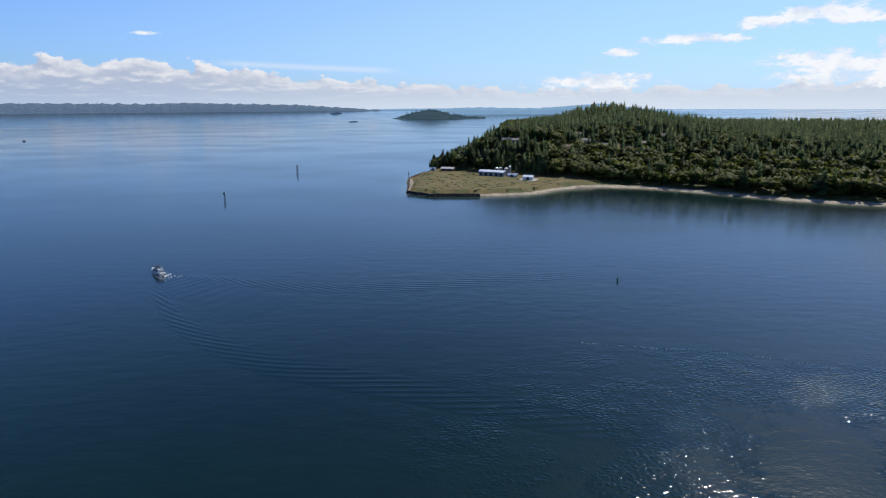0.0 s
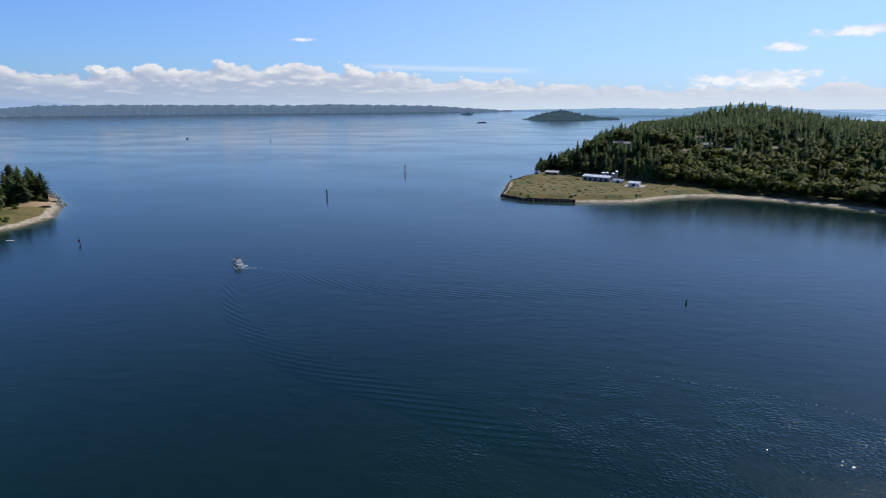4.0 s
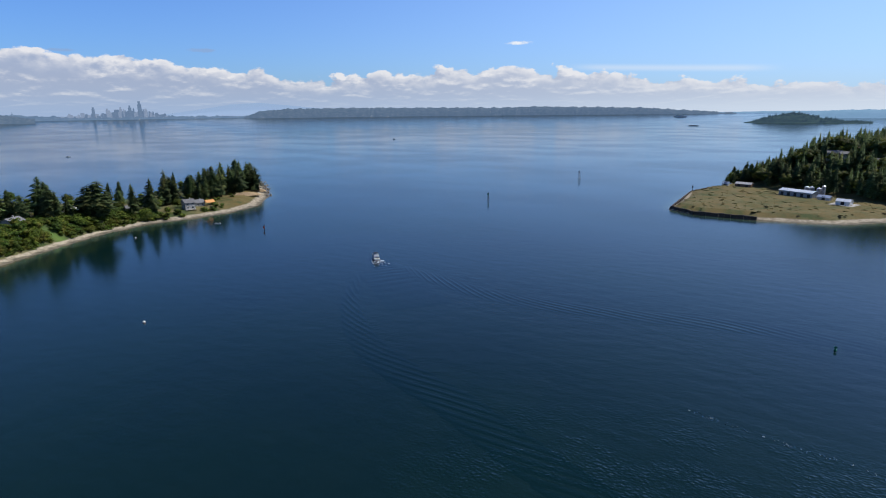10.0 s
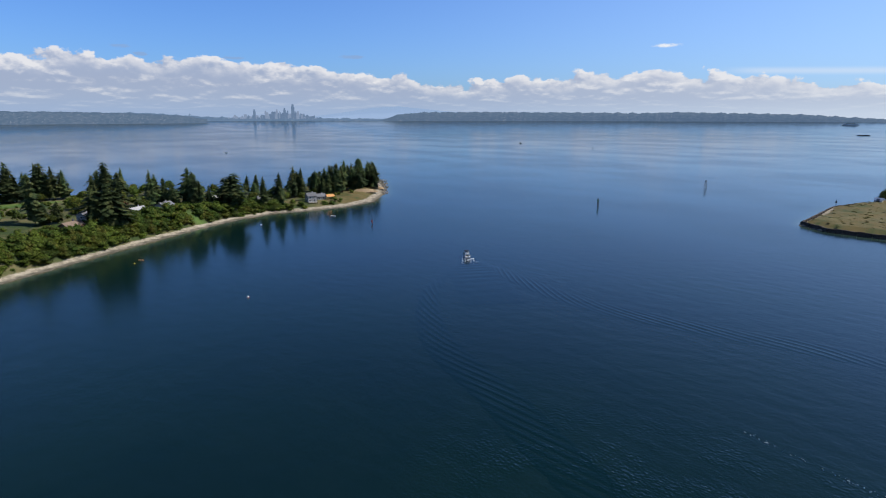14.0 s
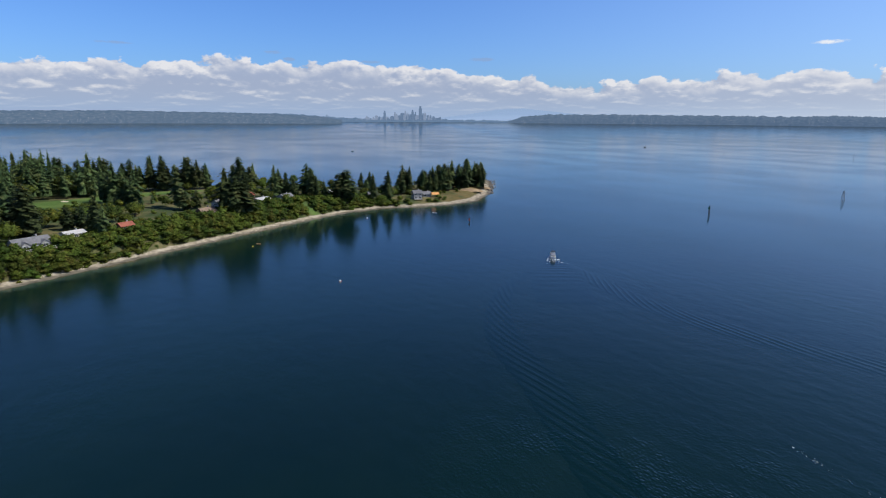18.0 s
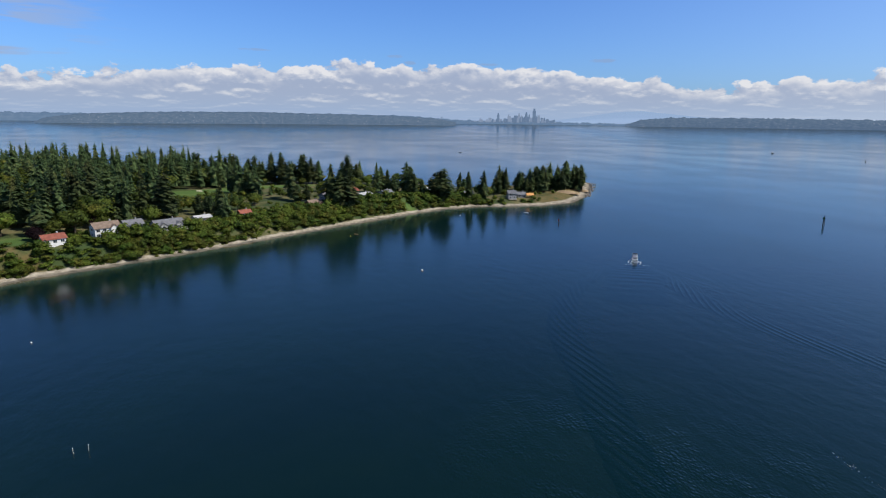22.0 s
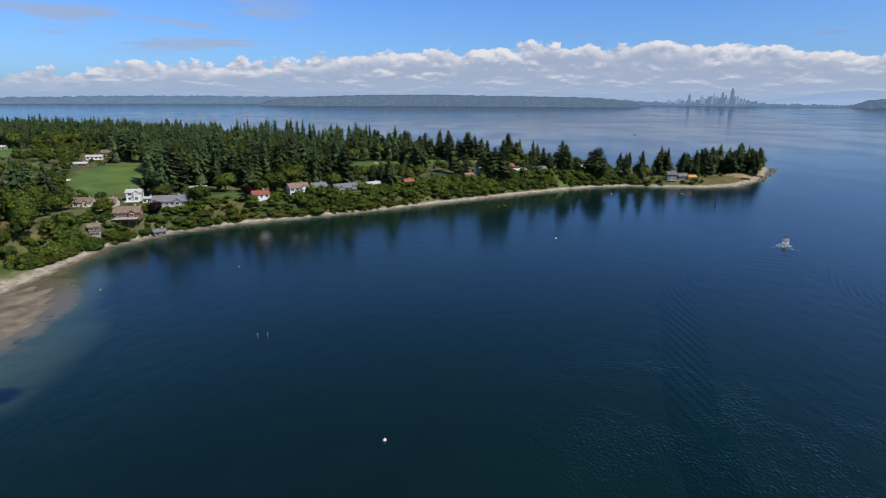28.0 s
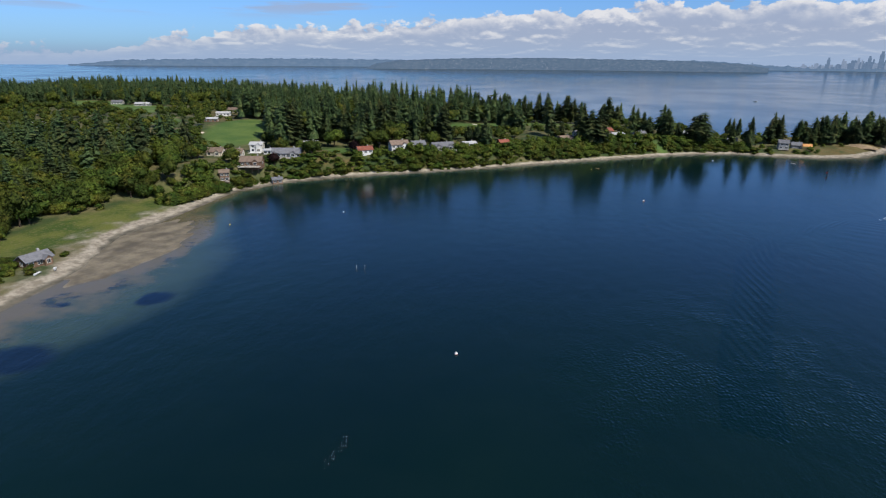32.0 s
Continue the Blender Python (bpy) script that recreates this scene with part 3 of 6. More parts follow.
tagged(sheet("ground_headland", head_height, -100, 1200, 420, 2500, 8.0, HEAD), "beach, dry flat and wooded hill across the entrance", "ground")


def sand_bar():
    """The tidal flat laid bare before the marsh, with runnels that still hold water."""
    gx, gy = np.meshgrid(np.arange(-84, 30, 0.8), np.arange(-120, -64, 0.8))
    o = oval(gx, gy, *BAR)
    z = 0.40 * (1 - o) + 0.05 * waves(gx, gy, 7.5) + 0.06 * waves(gx * 0.35 + gy * 0.3, gy * 1.6 - gx * 0.2, 2.1, 1.0) - 0.05 * np.sin((gy + 0.25 * gx) * 0.7)
    z = np.clip(z, -0.6, 0.30)
    n, m = gx.shape
    idx = np.arange(n * m).reshape(n, m)
    quads = np.stack([idx[:-1, :-1], idx[:-1, 1:], idx[1:, 1:], idx[1:, :-1]], -1).reshape(-1, 4)
    me = quick_mesh("ground_sandbar", np.stack([gx.ravel(), gy.ravel(), z.ravel()], 1), quads[(z.ravel()[quads] > -0.5).any(1)], [], FLAT, True)
    tagged(new("ground_sandbar", me), "wet sand flat laid bare by the tide before the marsh", "ground", kind="structure")


sand_bar()


def rim(r):
    """Beyond three kilometres the sheet lifts to the level of the true horizon."""
    return 31.0 * np.clip((r - 2400) / 2300, 0, 1.07) ** 1.6


def build_water():
    rings = np.concatenate([[0.01], np.geomspace(12, 4860, 250)])
    turns = np.linspace(0, 2 * math.pi, 421)[:-1]
    r, a = np.meshgrid(rings, turns, indexing="ij")
    x, y = 90 + r * np.cos(a), 35 + r * np.sin(a)
    out1, out2 = -inside(SPIT, x, y), -inside(HEAD, x, y)
    flats = np.exp(-(((x - 8) / 78) ** 2 + ((y + 70) / 44) ** 2))
    depth = np.minimum(out1 / (9 + 84 * flats + 5 * np.sin(x / 17) ** 2), out2 / 12)
    depth = np.minimum(depth, 0.02 + 0.9 * step(oval(x, y, *BAR), 0.9, 4.5))
    n, m = r.shape
    idx = np.arange(n * m).reshape(n, m)
    nxt = np.roll(idx, -1, 1)
    quads = np.stack([idx[:-1], idx[1:], nxt[1:], nxt[:-1]], -1).reshape(-1, 4)
    me = quick_mesh("water", np.stack([x.ravel(), y.ravel(), rim(r).ravel()], 1), quads, [], WATER, True)
    me.attributes.new("depth", "FLOAT", "POINT").data.foreach_set("value", np.clip(depth, 0, 1).ravel().astype(np.float32))
    tagged(new("water", me), "calm blue-green salt water of the harbour and sound", "water", kind="structure")


build_water()

# ---- far shores ----
MID = (90.0, 35.0)


def far_place(az, el, r):
    return (MID[0] + r * math.sin(radians(az)), MID[1] + r * math.cos(radians(az)), 79.5 + r * math.tan(radians(el)))


def ridge(name, label, tops, r, mat, base=-0.75, rough=0.05, deep=110):
    """A long far hill: its crest by bearing and height in degrees, with a front slope and a back. It begins r metres off."""
    azs = np.arange(tops[0][0], tops[-1][0] + 0.01, 0.12)
    els = np.interp(azs, [t[0] for t in tops], [t[1] for t in tops])
    els = els + rng.normal(0, rough, len(azs)) * 0.5 + rough * np.sin(azs * 5.1) * 0.5
    rows = []
    for k, (share, back) in enumerate(((0, 0), (0.35, 22), (0.75, 55), (1, deep), (0, deep + 60))):
        rows.append([far_place(a, base + (max(e, base + 0.02) - base) * share + (rng.normal(0, rough * 0.4) if k in (1, 2) else 0), r + back) for a, e in zip(azs, els)])
    v = np.array(rows).reshape(-1, 3)
    n = len(azs)
    idx = np.arange(5 * n).reshape(5, n)
    quads = np.stack([idx[:-1, :-1], idx[:-1, 1:], idx[1:, 1:], idx[1:, :-1]], -1).reshape(-1, 4)
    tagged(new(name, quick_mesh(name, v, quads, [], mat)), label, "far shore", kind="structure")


# the blues below come from the emission that stands for haze
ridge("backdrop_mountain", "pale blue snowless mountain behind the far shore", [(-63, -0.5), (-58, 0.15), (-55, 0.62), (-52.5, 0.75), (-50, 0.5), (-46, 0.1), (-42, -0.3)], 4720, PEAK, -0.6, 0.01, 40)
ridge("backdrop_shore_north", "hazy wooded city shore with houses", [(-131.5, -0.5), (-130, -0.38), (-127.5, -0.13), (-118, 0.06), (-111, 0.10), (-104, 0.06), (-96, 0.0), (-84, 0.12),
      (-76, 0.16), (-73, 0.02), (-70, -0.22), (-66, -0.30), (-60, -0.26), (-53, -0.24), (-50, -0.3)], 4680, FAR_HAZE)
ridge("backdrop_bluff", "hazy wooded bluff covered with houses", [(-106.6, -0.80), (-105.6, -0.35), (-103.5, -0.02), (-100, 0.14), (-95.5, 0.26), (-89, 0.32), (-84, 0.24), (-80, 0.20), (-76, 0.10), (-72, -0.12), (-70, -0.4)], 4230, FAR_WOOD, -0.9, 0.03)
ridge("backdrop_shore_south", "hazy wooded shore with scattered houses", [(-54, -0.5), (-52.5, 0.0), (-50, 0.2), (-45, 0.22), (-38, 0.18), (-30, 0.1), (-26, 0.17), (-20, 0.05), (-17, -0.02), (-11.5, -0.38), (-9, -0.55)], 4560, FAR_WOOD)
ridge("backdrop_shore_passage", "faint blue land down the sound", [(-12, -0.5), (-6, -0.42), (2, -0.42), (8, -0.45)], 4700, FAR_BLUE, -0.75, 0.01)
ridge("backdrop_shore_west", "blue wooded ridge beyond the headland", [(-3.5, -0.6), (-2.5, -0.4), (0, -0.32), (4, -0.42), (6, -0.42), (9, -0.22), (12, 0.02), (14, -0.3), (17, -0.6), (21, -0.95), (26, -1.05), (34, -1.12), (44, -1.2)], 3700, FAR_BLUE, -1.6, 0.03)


def city_tower(az, low, top, wide, deep, mat, crown):
    """A far high-rise with a podium, shaft and stepped crown."""
    r = 4745
    x, y, _ = far_place(az, 0, r)
    z0, z1 = far_place(az, -0.7, r)[2], far_place(az, top, r)[2]
    h = z1 - z0
    t = thing("high_rise", (x, y, z0), "hazy grey-blue high-rise of the far downtown", "high-rise", "far downtown towers", turn=-az + crown * 7)
    w, d = wide / 2, deep / 2
    part("podium", boxes((-w * 1.1, w * 1.1, -d * 1.1, d * 1.1, 0, h * 0.3)), mat, t)
    part("shaft", boxes((-w, w, -d, d, h * 0.3, h * (0.86 if crown else 0.97))), mat, t)
    if crown:
        part("crown", boxes((-w * 0.62, w * 0.62, -d * 0.62, d * 0.62, h * 0.86, h)), mat, t)
    else:
        part("plant_room", boxes((-w * 0.4, w * 0.5, -d * 0.5, d * 0.5, h * 0.97, h)), mat, t)


for k in range(60):
    az = -68.6 + 8.2 * ((k * 0.618 + 0.13) % 1.0)
    mound = 0.34 * math.exp(-((az + 63.4) / 2.4) ** 2) + 0.12 * math.exp(-((az + 67.2) / 1.2) ** 2)
    city_tower(az, 0, -0.48 + 2.0 * mound + float(rng.uniform(-0.16, 0.22)), float(rng.uniform(8, 26)), 14, CITY if rng.random() < 0.6 else CITY_DARK, k % 3)
for az, top, wide, mat in ((-62.45, 0.92, 24, CITY_DARK), (-63.2, 0.58, 18, CITY_DARK), (-63.9, 0.46, 16, CITY), (-65.9, 0.46, 17, CITY_DARK), (-62.0, 0.3, 20, CITY), (-64.9, 0.34, 15, CITY)):
    city_tower(az, 0, top, wide, 16, mat, 1)


def needle_tower():
    x, y, z = far_place(-71.4, -0.6, 4745)
    t = thing("observation_tower", (x, y, z), "slim far observation tower with a saucer top", "tower")
    bm = bmesh.new()
    for s in (-1, 1):
        rod(bm, (5 * s, 0, 0), (1.2 * s, 0, 45), 0.9, 0.7, 6)
        rod(bm, (0, 5 * s, 0), (0, 1.2 * s, 45), 0.9, 0.7, 6)
    part("legs", bm, CITY_DARK, t)
    bm = bmesh.new()
    rod(bm, (0, 0, 44), (0, 0, 47), 2, 8, 14)
    rod(bm, (0, 0, 47), (0, 0, 50), 8, 3, 14)
    part("saucer", bm, CITY_DARK, t)
    bm = bmesh.new()
    rod(bm, (0, 0, 50), (0, 0, 62), 0.6, 0.15, 6)
    part("mast", bm, CITY_DARK, t)


needle_tower()


def far_buildings():
    """Pale roofs and sheds strewn along the far waterfronts, too many to count."""
    bm = bmesh.new()
    for k in range(460):
        bluff = k % 4 != 0
        az = float(rng.uniform(-104, -73) if bluff else rng.uniform(-70, -27))
        hill = np.interp(az, (-104, -100, -95, -89, -84, -76, -72, -60, -53, -50, -38, -26), (-0.05, 0.10, 0.22, 0.28, 0.2, 0.06, -0.1, -0.1, -0.2, 0.15, 0.15, 0.1))
        share = float(rng.random()) ** 1.3
        near = 4228 if bluff else 4676 if az < -54 else 4556
        x, y, z = far_place(az, (-0.80 if bluff else -0.66) + (hill + (0.72 if bluff else 0.56)) * share, near + 80 * share ** 1.5)
        w, h = float(rng.uniform(1.0, 3.6)), float(rng.uniform(1.0, 2.2))
        box(bm, x - w, x + w, y - w * 0.5, y + w * 0.5, z - 2, z + h)
    ob = part("far_houses", bm, FAR_HOUSE, None)
    tagged(ob, "scattered pale houses and sheds along the far shore", "houses", kind="stuff")


far_buildings()

# ---- trees ----


def conifer_mesh(seed, layers, fronds, broad=0.2, gaps=0.1):
    """Crown of a fir, one metre tall: drooping fronds in whorls round a dark core."""
    r = np.random.default_rng(seed)
    v, q, t = [], [], []
    n = 6
    for z, w in ((0.10, broad * 0.55), (0.55, broad * 0.30), (0.97, 0.004)):
        for k in range(n):
            a = 2 * math.pi * k / n
            v.append((w * math.cos(a), w * math.sin(a), z))
    for lay in range(2):
        for k in range(n):
            q.append((lay * n + k, lay * n + (k + 1) % n, (lay + 1) * n + (k + 1) % n, (lay + 1) * n + k))
    lop, slim, low = r.uniform(0.70, 1.2, 7), r.uniform(0.46, 0.80), r.uniform(2.2, 4.5)
    fine = layers > 20
    for i in range(layers):
        s = i / (layers - 1)
        z0 = 0.13 + 0.86 * s ** 0.95
        reach = 1.10 * broad * (1 - s) ** slim * r.uniform(0.76, 1.22) * (0.40 + 0.60 * min(1.0, s * low)) + 0.010
        count = max(4, int(fronds * (1.15 - 0.6 * s)))
        for k in range(count):
            if r.random() < gaps:
                continue
            a = 2 * math.pi * (k + r.uniform(-0.4, 0.4)) / count + i * 1.1
            ln = reach * r.uniform(0.60, 1.15) * lop[int((a % 6.283) / 6.284 * 7)]
            wd = ln * r.uniform(0.17, 0.30) * (1.0 if fine else 1.6) + 0.007
            dz = -ln * r.uniform(0.0, 0.36)
            c, sn = math.cos(a), math.sin(a)
            z = z0 + r.uniform(-0.022, 0.022) * (1.0 if fine else 1.8)
            i0 = ln * 0.25
            b = len(v)
            v += [(c * i0, sn * i0, z + 0.016), (c * ln * 0.66 - sn * wd, sn * ln * 0.66 + c * wd, z + dz * 0.55 - 0.006),
                  (c * ln, sn * ln, z + dz), (c * ln * 0.66 + sn * wd, sn * ln * 0.66 - c * wd, z + dz * 0.6 + 0.004)]
            q.append((b, b + 3, b + 2, b + 1))
    v = np.array(v)
    n = np.stack([v[:, 0], v[:, 1], np.full(len(v), 0.10)], 1)
    n /= np.linalg.norm(n, axis=1)[:, None]
    n = n + r.normal(0, 0.22, n.shape) + (0, 0, 0.25)
    return v, np.array(q), n / np.linalg.norm(n, axis=1)[:, None]


def broad_mesh(seed, leaves, lobes=9, low=0.28):
    """Crown of a broad tree, one metre tall and about as wide: clumps of leaves on several lobes."""
    r = np.random.default_rng(seed)
    v, q = [], []
    centres = [(0, 0, 0.62, 0.34)]
    for k in range(lobes):
        a, d = 2 * math.pi * k / lobes + r.uniform(-0.3, 0.3), r.uniform(0.16, 0.30)
        centres.append((d * math.cos(a), d * math.sin(a), r.uniform(low + 0.14, 0.76), r.uniform(0.19, 0.29)))
    for cx, cy, cz, rad in centres:  # a dark heart in every lobe
        b = len(v)
        k = rad * 0.85
        v += [(cx + k, cy, cz), (cx, cy + k, cz), (cx - k, cy, cz), (cx, cy - k, cz), (cx, cy, cz + k), (cx, cy, cz - k)]
        for i in range(4):
            q += [(b + i, b + (i + 1) % 4, b + 4, b + 4), (b + (i + 1) % 4, b + i, b + 5, b + 5)]
    weights = np.array([c[3] ** 2 for c in centres])
    owner = r.choice(len(centres), leaves, p=weights / weights.sum())
    for k in owner:
        cx, cy, cz, rad = centres[k]
        n = r.normal(size=3)
        n[2] = n[2] * 0.8 + 0.25
        n /= np.linalg.norm(n)
        p = np.array((cx, cy, cz)) + n * rad * r.uniform(0.78, 1.12)
        n = n + r.normal(size=3) * 0.45
        u = np.cross(n, r.normal(size=3))
        u /= np.linalg.norm(u)
        w = np.cross(n / np.linalg.norm(n), u)
        s1, s2 = r.uniform(0.03, 0.064, 2) * (0.76 if leaves > 380 else 1.3 if leaves > 100 else 1.5)
        b = len(v)
        v += [p - u * s1 - w * s2 * 0.4, p + u * s1 * 0.3 - w * s2, p + u * s1 + w * s2 * 0.5, p - u * s1 * 0.4 + w * s2]
        q.append((b, b + 1, b + 2, b + 3))
    v = np.array([tuple(p) for p in v])
    n = np.empty_like(v)
    for c in range(len(centres)):
        n[6 * c : 6 * c + 6] = v[6 * c : 6 * c + 6] - centres[c][:3]
    for k, c in enumerate(owner):
        j = 6 * len(centres) + 4 * k
        n[j : j + 4] = (v[j : j + 4] - centres[c][:3]) / centres[c][3] + (v[j : j + 4] - (0, 0, 0.5)) * 0.8
    n /= np.linalg.norm(n, axis=1)[:, None]
    n = n + r.normal(0, 0.13, n.shape) + (0, 0, 0.12)
    return v, np.array(q), n / np.linalg.norm(n, axis=1)[:, None]


def split_faces(q):
    q = np.asarray(q)
    tri = q[:, 2] == q[:, 3]
    return q[~tri], q[tri][:, :3]


def crown_mesh(name, v, q, n, mat):
    quads, tris = split_faces(q)
    return quick_mesh(name, v, quads, tris, mat, normals=n)


def trunk_mesh(name, top, width, forks):
    """A tapered trunk, one metre of tree tall, with limbs where the crown is open."""
    bm = bmesh.new()
    rod(bm, (0, 0, -0.06), (0, 0, top * 0.5), width, width * 0.7, 7)
    rod(bm, (0, 0, top * 0.5), (0.01, 0, top), width * 0.7, width * 0.2, 7)
    for k in range(forks):
        a = 2.4 * k
        rod(bm, (0, 0, top * 0.42), (0.24 * math.cos(a), 0.24 * math.sin(a), top * (0.75 + 0.05 * (k % 3))), width * 0.5, width * 0.15, 5)
    me = bpy.data.meshes.new(name)
    bm.to_mesh(me)
    bm.free()
    me.materials.append(BARK)
    return me


def tree_kinds(name, crowns, trunk, label, category, group):
    """Model trees, far under the sea bed's edge of the plan, each copied many times."""
    kinds = []
    for k, me in enumerate(crowns):
        t = new(name)
        tagged(t, label, category, group)
        for sub, mesh in (("trunk", trunk), ("crown", me)):
            ob = new(sub, mesh)
            ob.parent = t
        kinds.append([t, False])
    return kinds


def plant(kinds, x, y, z, tall, wide, turn):
    """Sets the model itself first, then copies of it."""
    k = kinds[int(rng.integers(len(kinds)))]
    m = pose(x, y, z, float(rng.uniform(-3, 3)), float(rng.uniform(-3, 3)), turn)
    if k[1]:
        ob = copy_thing(k[0], m)
    else:
        ob, k[1] = k[0], True
    ob.matrix_basis = m @ Matrix.Diagonal((wide, wide, tall, 1))


def joined(name, models, places, mat, label, category):
    """A wood of many trees as one mesh; places: rows of x, y, z, height, width, turn."""
    vs, qs, ts, ns, at = [], [], [], [], 0
    parts = [(v, *split_faces(q), n) for v, q, n in models]
    for k, (x, y, z, h, w, a) in enumerate(places):
        v, q, t, n = parts[k % len(parts)]
        c, s = math.cos(a), math.sin(a)
        vs.append(np.stack([(v[:, 0] * c - v[:, 1] * s) * w + x, (v[:, 0] * s + v[:, 1] * c) * w + y, v[:, 2] * h + z], 1))
        ns.append(np.stack([n[:, 0] * c - n[:, 1] * s, n[:, 0] * s + n[:, 1] * c, n[:, 2]], 1))
        qs.append(q + at)
        ts.append(t + at)
        at += len(v)
    me = quick_mesh(name, np.concatenate(vs), np.concatenate(qs), np.concatenate(ts), mat, normals=np.concatenate(ns))
    tagged(new(name, me), label, category, kind="stuff")


fir_models = [conifer_mesh(10 + k, 34, 13, b, 0.12) for k, b in enumerate((0.27, 0.32, 0.29, 0.36, 0.23))]
fir_hill = [conifer_mesh(40 + k, 9, 5, b, 0.06) for k, b in enumerate((0.25, 0.30, 0.27, 0.22))]
fir_far = [conifer_mesh(30 + k, 23, 9, b, 0.10) for k, b in enumerate((0.28, 0.34, 0.31, 0.37, 0.25))]
pine_models = [conifer_mesh(50 + k, 22, 11, b, 0.25) for k, b in enumerate((0.36, 0.32))]
leaf_models = [broad_mesh(70 + k, 620, 9 + k) for k in range(4)]
leaf_far = [broad_mesh(90 + k, 48, 4 + k % 2) for k in range(4)]
bush_models = [broad_mesh(110 + k, 400, 7 + k, 0.0) for k in range(3)]
bush_far = [broad_mesh(120 + k, 60, 7 + k, 0.0) for k in range(3)]
fir_trunk = trunk_mesh("trunk", 0.9, 0.012, 0)
leaf_trunk = trunk_mesh("trunk", 0.62, 0.03, 5)
bush_trunk = trunk_mesh("stem", 0.4, 0.025, 4)

FIRS = tree_kinds("fir_tree", [crown_mesh("crown", *m, FIR) for m in fir_models + pine_models], fir_trunk, "tall dark green fir standing on the spit", "tree", "firs on the spit")
MAPLES = tree_kinds("broadleaf_tree", [crown_mesh("crown", *m, MAPLE) for m in leaf_models], leaf_trunk, "rounded green broadleaf tree near the shore", "tree", "broadleaf trees on the spit")
BUSHES = tree_kinds("shrub", [crown_mesh("crown", *m, SHRUB) for m in bush_models], bush_trunk, "bright green rounded shrub on the shore bank", "shrub", "shrubs on the bank")
PLUMS = tree_kinds("plum_tree", [crown_mesh("crown", *leaf_models[0], PLUM)], leaf_trunk, "dark purple-leaved plum tree in a garden", "tree", "purple plum trees")
HEAD_FIRS = tree_kinds("hill_fir", [crown_mesh("crown", *m, FIR) for m in fir_models[:3]], fir_trunk, "dark fir on the hill across the entrance", "tree", "firs on the headland")
HEAD_MAPLES = tree_kinds("hill_broadleaf", [crown_mesh("crown", *m, MAPLE) for m in leaf_models[:3]], leaf_trunk, "leafy broadleaf tree at the foot of the hill", "tree", "broadleaf trees on the headland")

